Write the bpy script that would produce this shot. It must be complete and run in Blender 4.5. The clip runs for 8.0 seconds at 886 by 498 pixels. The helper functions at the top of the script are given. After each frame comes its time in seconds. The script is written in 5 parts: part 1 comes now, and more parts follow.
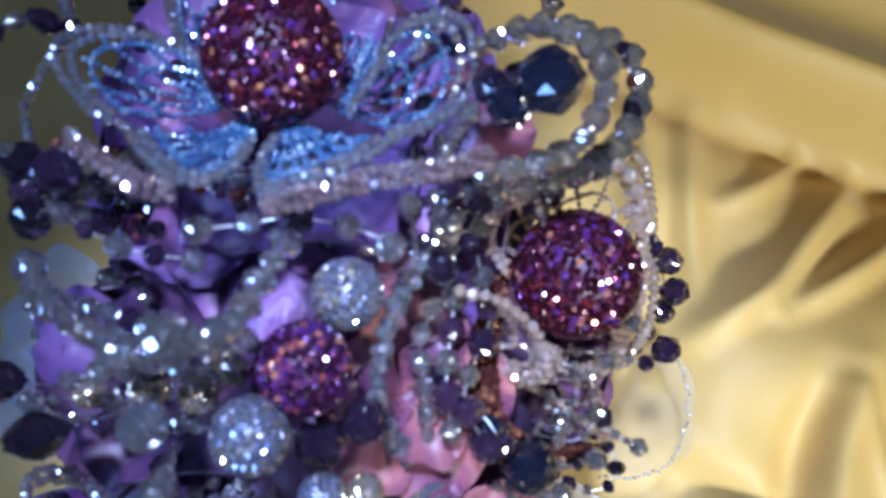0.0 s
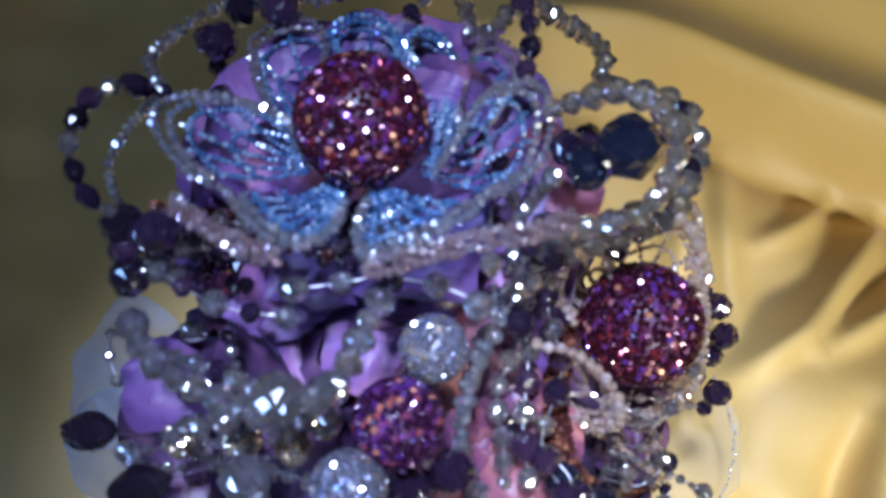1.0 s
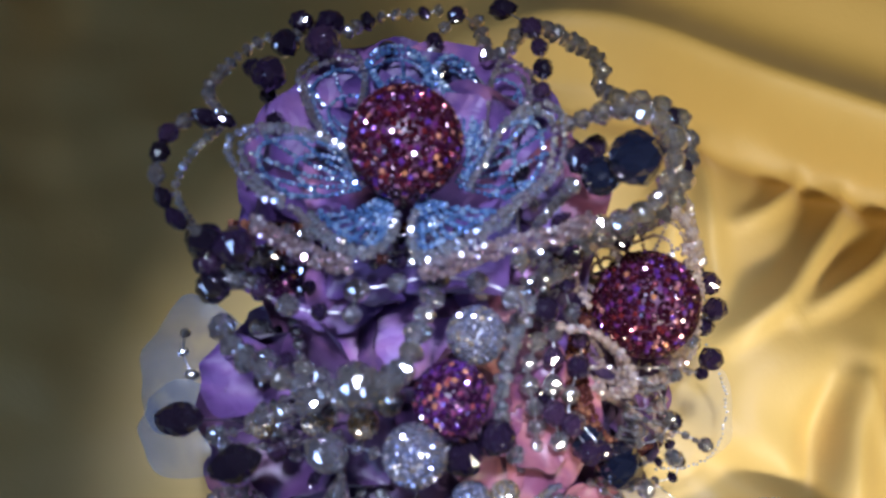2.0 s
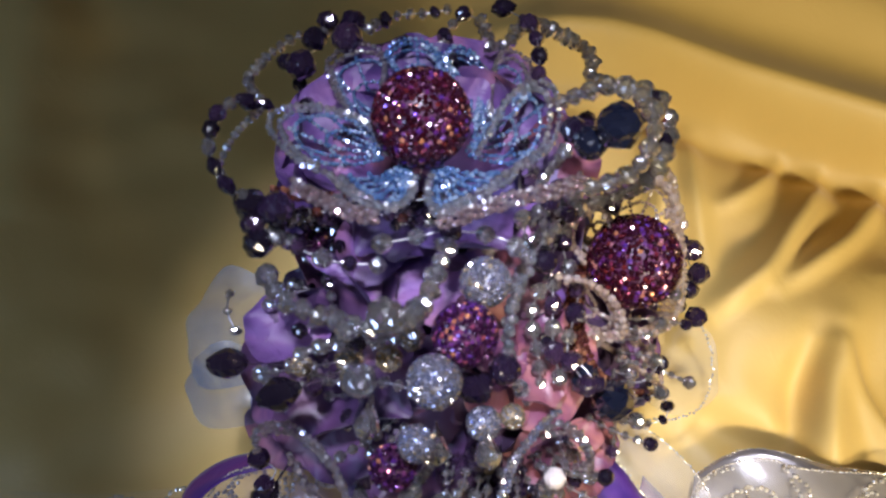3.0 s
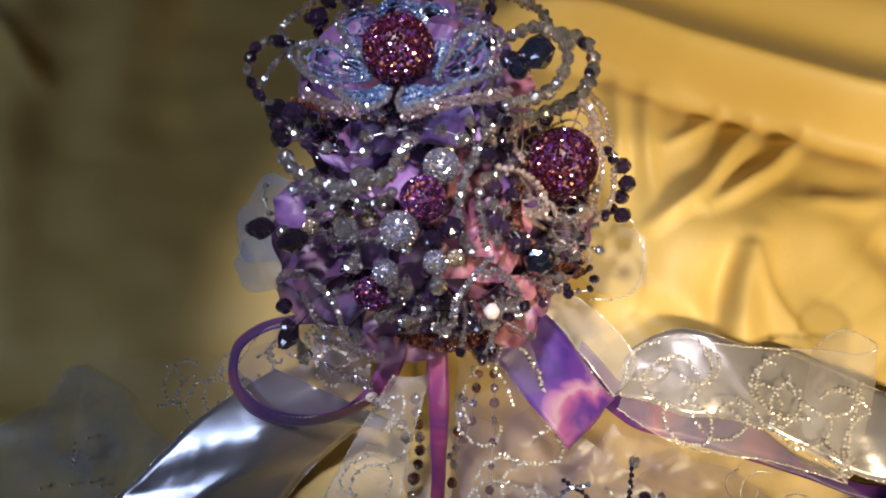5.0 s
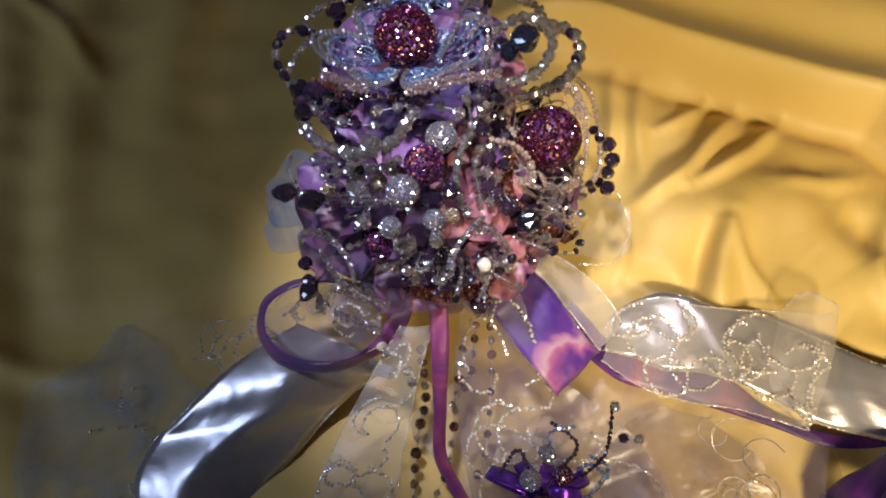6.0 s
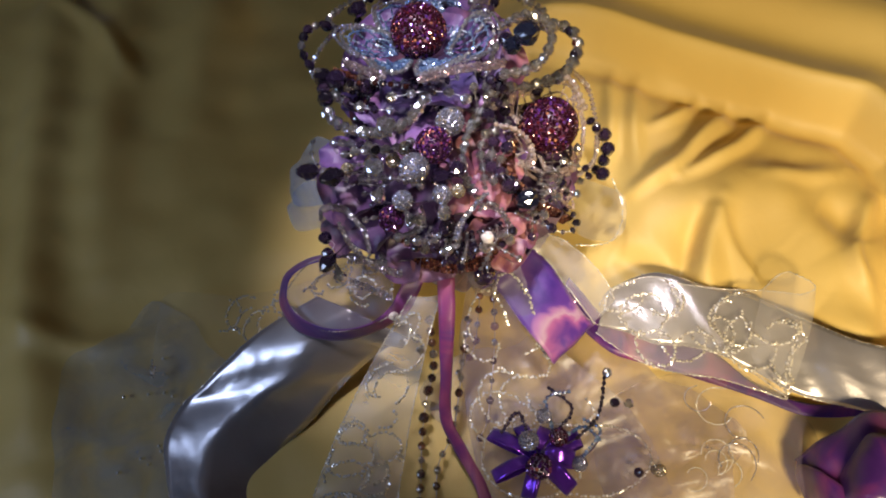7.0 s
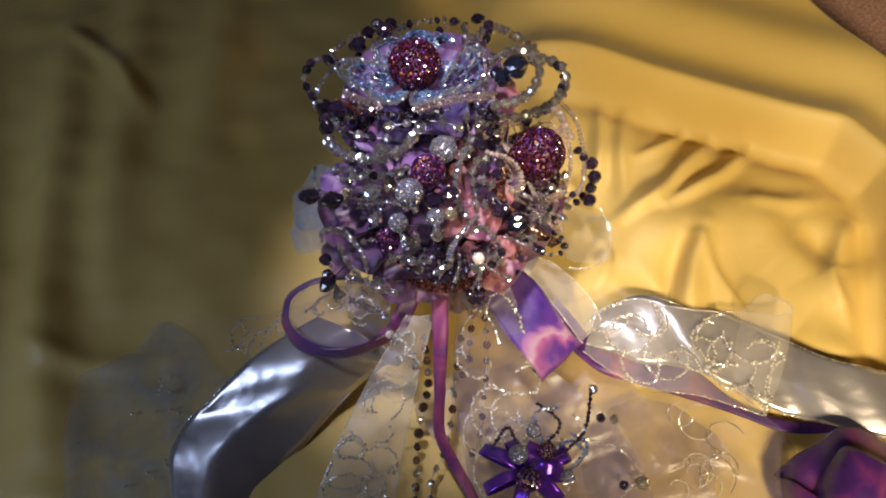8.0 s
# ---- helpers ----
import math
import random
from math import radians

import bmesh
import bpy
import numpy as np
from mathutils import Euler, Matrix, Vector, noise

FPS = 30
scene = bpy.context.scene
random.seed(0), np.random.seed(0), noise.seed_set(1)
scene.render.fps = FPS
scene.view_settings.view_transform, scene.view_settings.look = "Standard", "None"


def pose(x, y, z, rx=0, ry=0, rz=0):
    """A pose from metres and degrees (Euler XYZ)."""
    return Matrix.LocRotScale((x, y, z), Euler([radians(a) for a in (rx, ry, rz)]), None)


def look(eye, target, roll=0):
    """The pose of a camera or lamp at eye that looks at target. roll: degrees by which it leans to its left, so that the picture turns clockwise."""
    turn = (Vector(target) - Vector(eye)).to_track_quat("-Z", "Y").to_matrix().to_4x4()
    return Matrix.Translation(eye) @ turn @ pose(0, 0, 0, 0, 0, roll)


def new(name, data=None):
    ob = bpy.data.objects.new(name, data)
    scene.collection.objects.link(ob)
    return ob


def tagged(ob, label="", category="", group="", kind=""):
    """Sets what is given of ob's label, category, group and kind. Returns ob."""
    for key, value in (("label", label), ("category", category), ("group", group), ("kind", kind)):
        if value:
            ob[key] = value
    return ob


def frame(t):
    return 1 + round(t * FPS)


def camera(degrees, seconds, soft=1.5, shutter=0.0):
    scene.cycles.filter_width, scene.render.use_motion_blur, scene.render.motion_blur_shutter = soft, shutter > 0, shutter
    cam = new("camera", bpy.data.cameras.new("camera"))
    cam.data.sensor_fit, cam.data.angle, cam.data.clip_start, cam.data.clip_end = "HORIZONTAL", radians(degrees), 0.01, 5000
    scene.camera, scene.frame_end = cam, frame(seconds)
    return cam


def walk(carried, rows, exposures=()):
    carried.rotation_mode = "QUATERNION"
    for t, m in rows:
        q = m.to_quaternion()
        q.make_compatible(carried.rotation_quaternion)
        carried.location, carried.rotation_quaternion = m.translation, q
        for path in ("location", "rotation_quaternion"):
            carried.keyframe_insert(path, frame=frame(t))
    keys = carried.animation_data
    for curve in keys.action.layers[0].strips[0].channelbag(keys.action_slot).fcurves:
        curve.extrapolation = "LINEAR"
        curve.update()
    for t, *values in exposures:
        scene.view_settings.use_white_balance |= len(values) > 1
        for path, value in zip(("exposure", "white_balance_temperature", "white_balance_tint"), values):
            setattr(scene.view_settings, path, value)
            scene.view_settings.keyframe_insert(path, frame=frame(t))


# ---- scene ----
cam = camera(48.4, 8.0, soft=1.9)
cam.data.dof.use_dof, cam.data.dof.focus_distance, cam.data.dof.aperture_fstop = True, 0.70, 15.0
PATH = [
    (0, (0.047, 0.051, 0.507), (0.062, 0.793, -1.35), -2.6),
    (0.5, (0.034, 0.056, 0.509), (0.034, 0.826, -1.337), -3.8),
    (1, (0.019, 0.059, 0.525), (0.058, 0.832, -1.319), -1.1),
    (1.5, (0.009, 0.058, 0.555), (0.065, 0.789, -1.306), -1.2),
    (1.7, (0.003, 0.056, 0.564), (0.09, 0.77, -1.302), 0.6),
    (2.8, (-0.013, 0.017, 0.614), (0.075, 0.769, -1.227), -0.6),
    (3, (-0.013, 0.003, 0.62), (0.069, 0.777, -1.222), -1.6),
    (3.5, (-0.009, -0.032, 0.648), (0.021, 0.758, -1.19), -5.6),
    (4, (0.004, -0.065, 0.677), (-0.004, 0.738, -1.155), -8.3),
    (4.5, (0.02, -0.105, 0.703), (-0.013, 0.724, -1.117), -9.4),
    (5.8, (0.062, -0.193, 0.786), (-0.087, 0.664, -1.015), -14.6),
    (6, (0.065, -0.211, 0.794), (-0.09, 0.668, -0.996), -15.0),
    (6.5, (0.07, -0.249, 0.816), (-0.11, 0.644, -0.964), -16.2),
    (7, (0.073, -0.275, 0.837), (-0.109, 0.65, -0.927), -15.2),
    (7.5, (0.083, -0.289, 0.853), (-0.098, 0.681, -0.887), -14.8),
    (8, (0.085, -0.308, 0.866), (-0.101, 0.687, -0.859), -14.5),
]
walk(cam, [(t, look(eye, target, roll)) for t, eye, target, roll in PATH],
     exposures=[(0.0, 0.06, 4300, 12), (1.5, -0.10, 4750, 12), (3.0, 0.0, 5500, 12), (4.5, 0.0, 6000, 12), (6.0, 0.0, 6150, 12), (8.0, 0.0, 6250, 12)])

# ---- world and lights ----
world = bpy.data.worlds.new("world")
scene.world = world
world.use_nodes = True
sky = world.node_tree.nodes.new("ShaderNodeTexSky")
sky.sky_type, sky.sun_disc, sky.sun_elevation, sky.sun_rotation = "NISHITA", False, radians(25), radians(250)
world.node_tree.links.new(sky.outputs[0], world.node_tree.nodes["Background"].inputs[0])
world.node_tree.nodes["Background"].inputs[1].default_value = 0.08


def lamp(name, kind, m, watts, colour, size=0.1, size_y=None):
    data = bpy.data.lights.new(name, kind)
    data.energy, data.color = watts, colour
    if kind == "AREA":
        data.shape = "RECTANGLE" if size_y else "DISK"
        data.size = size
        if size_y:
            data.size_y = size_y
    else:
        data.shadow_soft_size = size
    ob = new(name, data)
    ob.matrix_world = m
    return ob


# the shaded warm lamp in front of the cloth's lit end, an added pale fill spot, and an unseen cool light on the other
# side
warm = lamp("warm_lamp", "SPOT", look((0.36, -0.62, 0.74), (0.312, 0.285, 0.0)), 51.0, (1.0, 0.80, 0.47), 0.08)
warm.data.spot_size, warm.data.spot_blend = radians(45), 0.55
# added fill: its narrow cone brightens the bouquet and spares the cloth
cool = lamp("bouquet_fill_spot", "SPOT", look((-0.05, 0.24, 1.65), (0.020, 0.158, 0.20)), 235.0, (0.96, 0.90, 0.92), 0.12)
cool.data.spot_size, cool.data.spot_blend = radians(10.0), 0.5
# cool light for an unseen source, set in an opening made for it
lamp("cool_side_light", "AREA", look((-1.28, -0.45, 1.0), (-0.05, 0.10, 0.10)), 5.6, (0.52, 0.67, 1.0), 0.5, 0.38)

# ---- materials ----


def material(name, colour, rough=0.5, metal=0.0, **more):
    """A principled material with its own nodes; returns material, node tree, shader."""
    mat = bpy.data.materials.new(name)
    mat.use_nodes = True
    tree = mat.node_tree
    sh = tree.nodes["Principled BSDF"]
    sh.inputs["Base Color"].default_value = (*colour, 1)
    sh.inputs["Roughness"].default_value = rough
    sh.inputs["Metallic"].default_value = metal
    for key, value in more.items():
        sh.inputs[key.replace("_", " ")].default_value = value
    return mat, tree, sh


def add(tree, kind, **inputs):
    node = tree.nodes.new("ShaderNode" + kind)
    for key, value in inputs.items():
        node.inputs[key].default_value = value
    return node


def ramp(tree, source, stops):
    node = tree.nodes.new("ShaderNodeValToRGB")
    el = node.color_ramp.elements
    while len(el) < len(stops):
        el.new(0.5)
    for e, (p, c) in zip(el, stops):
        e.position, e.color = p, (*c, 1)
    tree.links.new(source, node.inputs[0])
    return node


def noise_of(tree, scale, detail=3.0, distortion=0.0, space="Object", stretch=(1, 1, 1)):
    co = tree.nodes.new("ShaderNodeTexCoord")
    mp = tree.nodes.new("ShaderNodeMapping")
    mp.inputs["Scale"].default_value = stretch
    tex = tree.nodes.new("ShaderNodeTexNoise")
    tex.inputs["Scale"].default_value, tex.inputs["Detail"].default_value = scale, detail
    tex.inputs["Distortion"].default_value = distortion
    tree.links.new(co.outputs[space], mp.inputs[0])
    tree.links.new(mp.outputs[0], tex.inputs["Vector"])
    return tex


def bump(tree, sh, height, strength, distance=0.001, before=None):
    node = add(tree, "Bump", Strength=strength, Distance=distance)
    tree.links.new(height, node.inputs["Height"])
    if before:
        tree.links.new(before.outputs[0], node.inputs["Normal"])
    tree.links.new(node.outputs[0], sh.inputs["Normal"])
    return node


def satin_cloth():
    mat, tree, sh = material("gold_satin", (0.74, 0.54, 0.13), 0.52, 0.0, Sheen_Weight=0.25, Sheen_Roughness=0.4, Specular_IOR_Level=0.6)
    big = noise_of(tree, 5.0, 4)
    col = ramp(tree, big.outputs[0], [(0.3, (0.69, 0.47, 0.125)), (0.7, (0.79, 0.56, 0.165))])
    tree.links.new(col.outputs[0], sh.inputs["Base Color"])
    weave = noise_of(tree, 900, 2, stretch=(1, 0.25, 1))
    soft = noise_of(tree, 38, 3, 0.8)
    b = bump(tree, sh, soft.outputs[0], 0.12, 0.004)
    bump(tree, sh, weave.outputs[0], 0.12, 0.0004, b)
    return mat


def dyed(name, stops, scale, rough=0.42, stretch=(1, 1, 1), metal=0.0, sheen=0.14, see=0.0, crease=(60, 0.2, 0.003)):
    mat, tree, sh = material(name, stops[0][1], rough, metal, Sheen_Weight=sheen, Transmission_Weight=see)
    tex = noise_of(tree, scale, 3, 1.2, stretch=stretch)
    info = tree.nodes.new("ShaderNodeObjectInfo")
    mix = tree.nodes.new("ShaderNodeMath")
    mix.operation = "MULTIPLY_ADD"
    mix.inputs[1].default_value, mix.inputs[2].default_value = 0.22, -0.11
    tree.links.new(info.outputs["Random"], mix.inputs[0])
    plus = tree.nodes.new("ShaderNodeMath")
    tree.links.new(mix.outputs[0], plus.inputs[0])
    tree.links.new(tex.outputs[0], plus.inputs[1])
    col = ramp(tree, plus.outputs[0], stops)
    tree.links.new(col.outputs[0], sh.inputs["Base Color"])
    grain = noise_of(tree, 700, 2)
    folds = noise_of(tree, crease[0], 2, 1.0)
    b = bump(tree, sh, folds.outputs[0], crease[1], crease[2])
    bump(tree, sh, grain.outputs[0], 0.15, 0.0005, b)
    return mat


def banded(name, along, offset, blur, stops):
    """Ribbon dyed in clouded bands across its length, 0.12 m from first stop to last."""
    mat, tree, sh = material(name, stops[0][1], 0.42, 0.0, Sheen_Weight=0.12)
    co = tree.nodes.new("ShaderNodeTexCoord")
    dot = tree.nodes.new("ShaderNodeVectorMath")
    dot.operation = "DOT_PRODUCT"
    dot.inputs[1].default_value = along
    tree.links.new(co.outputs["Object"], dot.inputs[0])
    cloud = noise_of(tree, 24, 3, 1.0)
    wide = tree.nodes.new("ShaderNodeMath")
    wide.operation = "MULTIPLY_ADD"
    wide.inputs[1].default_value, wide.inputs[2].default_value = blur * 4 / 0.12, 0.5 + (offset - blur * 2) / 0.12
    tree.links.new(cloud.outputs[0], wide.inputs[0])
    place = tree.nodes.new("ShaderNodeMath")
    place.operation = "MULTIPLY_ADD"
    place.inputs[1].default_value = 1 / 0.12
    tree.links.new(dot.outputs["Value"], place.inputs[0])
    tree.links.new(wide.outputs[0], place.inputs[2])
    col = ramp(tree, place.outputs[0], stops)
    tree.links.new(col.outputs[0], sh.inputs["Base Color"])
    grain = noise_of(tree, 700, 2)
    folds = noise_of(tree, 22, 2, 1.0)
    b = bump(tree, sh, folds.outputs[0], 0.3, 0.006)
    bump(tree, sh, grain.outputs[0], 0.15, 0.0005, b)
    return mat


def gems(name, stops, rough=0.1, metal=0.0, see=0.0, film=0.0, island=True, coat=0.0, coat_rough=0.07, coat_ior=1.7):
    """Cut stones and beads: the colour varies from piece to piece."""
    mat, tree, sh = material(name, stops[0][1], rough, metal, Transmission_Weight=see, IOR=1.58, Coat_Weight=coat, Coat_Roughness=coat_rough, Coat_IOR=coat_ior)
    if island:
        geo = tree.nodes.new("ShaderNodeNewGeometry")
        rnd = geo.outputs["Random Per Island"]
    else:
        rnd = tree.nodes.new("ShaderNodeObjectInfo").outputs["Random"]
    col = ramp(tree, rnd, stops)
    tree.links.new(col.outputs[0], sh.inputs["Base Color"])
    if film:
        sh.inputs["Thin Film Thickness"].default_value = film
        sh.inputs["Thin Film IOR"].default_value = 1.9
    return mat


def organza(name, colour, cover, rough=0.3, low=0.7, high=1.35):
    """A sheer weave: part thread, part gap."""
    mat, tree, sh = material(name, colour, rough, 0.0, Sheen_Weight=0.6, Specular_IOR_Level=0.8)
    clear = tree.nodes.new("ShaderNodeBsdfTransparent")
    mix = tree.nodes.new("ShaderNodeMixShader")
    tex = noise_of(tree, 22, 4, 1.0)
    col = ramp(tree, tex.outputs[0], [(0.3, (cover * low,) * 3), (0.75, (min(1, cover * high),) * 3)])
    tree.links.new(col.outputs[0], mix.inputs[0])
    tree.links.new(clear.outputs[0], mix.inputs[1])
    tree.links.new(sh.outputs[0], mix.inputs[2])
    tree.links.new(mix.outputs[0], tree.nodes["Material Output"].inputs[0])
    b = noise_of(tree, 70, 2)
    bump(tree, sh, b.outputs[0], 0.3, 0.003)
    return mat


def plain(name, colour, rough=0.6, metal=0.0, scale=40.0, spread=0.25, relief=0.1):
    mat, tree, sh = material(name, colour, rough, metal)
    tex = noise_of(tree, scale, 4)
    col = ramp(tree, tex.outputs[0], [(0.3, tuple(c * (1 - spread) for c in colour)), (0.7, tuple(min(1, c * (1 + spread)) for c in colour))])
    tree.links.new(col.outputs[0], sh.inputs["Base Color"])
    bump(tree, sh, tex.outputs[0], relief, 0.002)
    return mat


M_CLOTH = satin_cloth()
M_SILK = dyed("violet_silk", [(0.32, (0.035, 0.02, 0.10)), (0.44, (0.075, 0.032, 0.15)), (0.54, (0.15, 0.07, 0.24)), (0.64, (0.26, 0.11, 0.25)), (0.74, (0.40, 0.14, 0.22))], 14, 0.5, crease=(80, 0.5, 0.004))
M_MAUVE = dyed("mauve_silk", [(0.3, (0.035, 0.014, 0.06)), (0.5, (0.085, 0.034, 0.11)), (0.7, (0.24, 0.11, 0.17))], 24)
M_ROSE = dyed("pink_silk", [(0.3, (0.07, 0.022, 0.09)), (0.5, (0.17, 0.05, 0.10)), (0.65, (0.32, 0.12, 0.13)), (0.8, (0.50, 0.27, 0.24))], 26)
M_ROSETTE = dyed("dark_violet_ribbon", [(0.35, (0.022, 0.006, 0.07)), (0.54, (0.055, 0.012, 0.12)), (0.66, (0.13, 0.022, 0.12)), (0.78, (0.20, 0.05, 0.14))], 15, 0.36, sheen=0.05, crease=(20, 0.3, 0.006))
M_TAIL = banded("banded_violet_ribbon", (0.52, -0.75, -0.41), 0.0286, 0.022, [(0.0, (0.09, 0.028, 0.16)), (0.22, (0.045, 0.014, 0.17)), (0.36, (0.10, 0.03, 0.24)), (0.46, (0.34, 0.14, 0.32)), (0.53, (0.44, 0.28, 0.36)), (0.60, (0.36, 0.10, 0.26)), (0.74, (0.08, 0.02, 0.20)), (1.0, (0.05, 0.015, 0.17))])
M_LOOP = dyed("indigo_ribbon", [(0.3, (0.035, 0.012, 0.13)), (0.5, (0.07, 0.02, 0.18)), (0.62, (0.16, 0.03, 0.16)), (0.72, (0.34, 0.06, 0.17))], 13, 0.4)
M_PINK_RIBBON = dyed("pink_ribbon", [(0.3, (0.06, 0.012, 0.14)), (0.5, (0.20, 0.03, 0.13)), (0.7, (0.40, 0.11, 0.18))], 22, 0.4)
M_SILVER = dyed("silver_satin", [(0.3, (0.44, 0.40, 0.41)), (0.7, (0.60, 0.56, 0.56))], 12, 0.25, metal=0.68, sheen=0.1, crease=(14, 0.4, 0.006))
M_BOW = dyed("foil_violet", [(0.3, (0.07, 0.015, 0.35)), (0.7, (0.22, 0.05, 0.60))], 30, 0.18, metal=0.7)
M_SHEER = organza("organza_cream", (0.76, 0.72, 0.72), 0.27)
M_SHEER_BLUE = organza("organza_blue", (0.09, 0.17, 0.32), 0.24, 0.3, 0.45, 1.5)
M_SHEER_LILAC = organza("organza_lilac", (0.25, 0.20, 0.31), 0.27, 0.3, 0.5, 1.5)
M_SHEER_LEAF = organza("organza_leaf", (0.45, 0.45, 0.42), 0.10)
M_SHEER_LOOP = organza("organza_loop", (0.80, 0.74, 0.66), 0.20, 0.25)
M_SHEER_THIN = organza("organza_thin", (0.75, 0.72, 0.70), 0.07)
M_TULLE = organza("blue_grey_tulle", (0.36, 0.46, 0.56), 0.26, 0.4, 0.3, 1.8)
M_RUBY = gems("ruby_stones", [(0.0, (0.025, 0.004, 0.012)), (0.40, (0.065, 0.006, 0.016)), (0.65, (0.045, 0.007, 0.04)), (0.82, (0.22, 0.028, 0.030)), (0.93, (0.14, 0.05, 0.42)), (1.0, (0.80, 0.34, 0.14))], 0.16, 0.6, coat=0.35)
M_AMETHYST = gems("amethyst_stones", [(0.0, (0.018, 0.004, 0.022)), (0.5, (0.05, 0.008, 0.045)), (0.82, (0.11, 0.03, 0.24)), (0.94, (0.4, 0.09, 0.10)), (1.0, (0.65, 0.28, 0.14))], 0.14, 0.5, coat=0.5)
M_SILVER_STONE = gems("silver_stones", [(0.0, (0.30, 0.30, 0.38)), (0.4, (0.52, 0.50, 0.60)), (0.7, (0.38, 0.42, 0.66)), (1.0, (0.75, 0.62, 0.42))], 0.14, 0.85)
M_GOLD_STONE = gems("champagne_stones", [(0.0, (0.55, 0.42, 0.25)), (0.6, (0.75, 0.62, 0.42)), (1.0, (0.85, 0.80, 0.75))], 0.14, 0.85)
M_CORE = plain("ball_core", (0.06, 0.015, 0.05), 0.4)
M_CORE_SILVER = plain("silver_core", (0.25, 0.25, 0.30), 0.4, 0.5)
M_CRYSTAL = gems("crystal", [(0.0, (0.95, 0.91, 0.90)), (0.5, (0.88, 0.88, 0.95)), (1.0, (0.98, 0.92, 0.82))], 0.06, 0.40, 0.92, 460, island=False, coat=1.0, coat_rough=0.12, coat_ior=2.0)
M_JET = gems("smoky_beads", [(0.0, (0.010, 0.007, 0.016)), (0.6, (0.022, 0.012, 0.036)), (1.0, (0.05, 0.025, 0.06))], 0.05, 0.0, 0.35, 0, island=False, coat=1.0, coat_rough=0.09, coat_ior=1.8)
M_JET_SOLID = gems("jet_drops", [(0.0, (0.008, 0.006, 0.012)), (1.0, (0.015, 0.010, 0.02))], 0.08, island=False, coat=0.6)
M_NIGHT = gems("midnight_crystal", [(0.0, (0.008, 0.010, 0.025)), (1.0, (0.02, 0.025, 0.05))], 0.05, 0.1, 0.3, 0, island=False, coat=1.0, coat_rough=0.06, coat_ior=1.8)
M_SEED_CLEAR = gems("seed_clear", [(0.0, (0.78, 0.66, 0.68)), (0.5, (0.88, 0.76, 0.76)), (1.0, (0.84, 0.86, 0.96))], 0.06, 0.30, 0.88, 420, coat=1.0, coat_rough=0.17, coat_ior=2.3)
M_SEED_BLUE = gems("seed_blue", [(0.0, (0.06, 0.14, 0.36)), (0.6, (0.15, 0.30, 0.60)), (1.0, (0.48, 0.62, 0.82))], 0.10, 0.3, 0.40, 300, coat=1.0, coat_rough=0.26, coat_ior=2.0)
M_SEED_PINK = gems("seed_pink", [(0.0, (0.74, 0.54, 0.44)), (0.6, (0.86, 0.68, 0.54)), (1.0, (0.90, 0.78, 0.80))], 0.05, 0.0, 0.70, 430, coat=1.0, coat_rough=0.17, coat_ior=2.2)
M_SEED_ICE = gems("seed_ice", [(0.0, (0.70, 0.78, 0.92)), (0.5, (0.86, 0.88, 0.96)), (1.0, (0.92, 0.84, 0.84))], 0.06, 0.30, 0.88, 440, coat=1.0, coat_rough=0.16, coat_ior=2.2)
M_SEED_ROSE = gems("seed_rose", [(0.0, (0.70, 0.50, 0.52)), (0.6, (0.86, 0.68, 0.68)), (1.0, (0.84, 0.80, 0.92))], 0.06, 0.25, 0.86, 430, coat=1.0, coat_rough=0.18, coat_ior=2.1)
M_SEED_BROWN = gems("seed_brown", [(0.0, (0.05, 0.014, 0.014)), (0.7, (0.10, 0.030, 0.022)), (1.0, (0.30, 0.13, 0.07))], 0.12, 0.3, 0.1)
M_AMBER = gems("amber_beads", [(0.0, (0.05, 0.016, 0.012)), (0.6, (0.13, 0.045, 0.022)), (1.0, (0.26, 0.11, 0.05))], 0.06, 0.0, 0.4, 0, island=False, coat=1.0, coat_rough=0.2)
M_PEARL = plain("milky_bead", (0.80, 0.70, 0.66), 0.25, 0.0, 60, 0.08)
M_GLITTER = gems("glitter", [(0.0, (0.55, 0.48, 0.38)), (0.5, (0.92, 0.84, 0.66)), (1.0, (0.95, 0.93, 0.92))], 0.25, 0.35, coat=1.0, coat_rough=0.22, coat_ior=2.5)
M_WIRE = plain("silver_wire", (0.55, 0.53, 0.55), 0.3, 0.9, 200, 0.15)
M_DARK_WIRE = plain("dark_wire", (0.06, 0.04, 0.07), 0.35, 0.6, 200, 0.2)
M_FOAM = plain("dark_foam", (0.045, 0.02, 0.06), 0.9, 0.0, 120, 0.4, 0.5)
M_WALL = plain("painted_plaster", (0.42, 0.36, 0.30), 0.85, 0.0, 9, 0.08, 0.2)
M_CEIL = plain("ceiling_paint", (0.55, 0.52, 0.48), 0.9, 0.0, 9, 0.06, 0.2)
M_FLOOR = plain("brown_carpet", (0.48, 0.27, 0.21), 0.95, 0.0, 300, 0.4, 0.6)

# ---- mesh helpers ----
PLACE = {}
KINDS = {"silver_ribbon": "ribbon", "looped_ribbon": "ribbon", "organza_loop": "ribbon", "organza_ribbon": "ribbon", "narrow_ribbon": "ribbon", "violet_ribbon": "ribbon", "twisted_ribbon": "ribbon", "organza_puff": "organza", "tulle_netting": "netting", "organza_drape": "organza", "ribbon_rosette": "rosette", "foil_bow": "bow", "bead_strand": "bead string"}

GROUPS = {"silver_ribbon": "silver satin ribbons", "organza_ribbon": "organza ribbon tails", "organza_loop": "organza loops", "bead_strand": "trailing bead strings"}


def thing(name, at, label, category, group="", kind=""):
    ob = new(name)
    ob.matrix_basis = at
    ob.empty_display_size = 0.02
    PLACE[ob] = at
    return tagged(ob, label, category, group, kind)


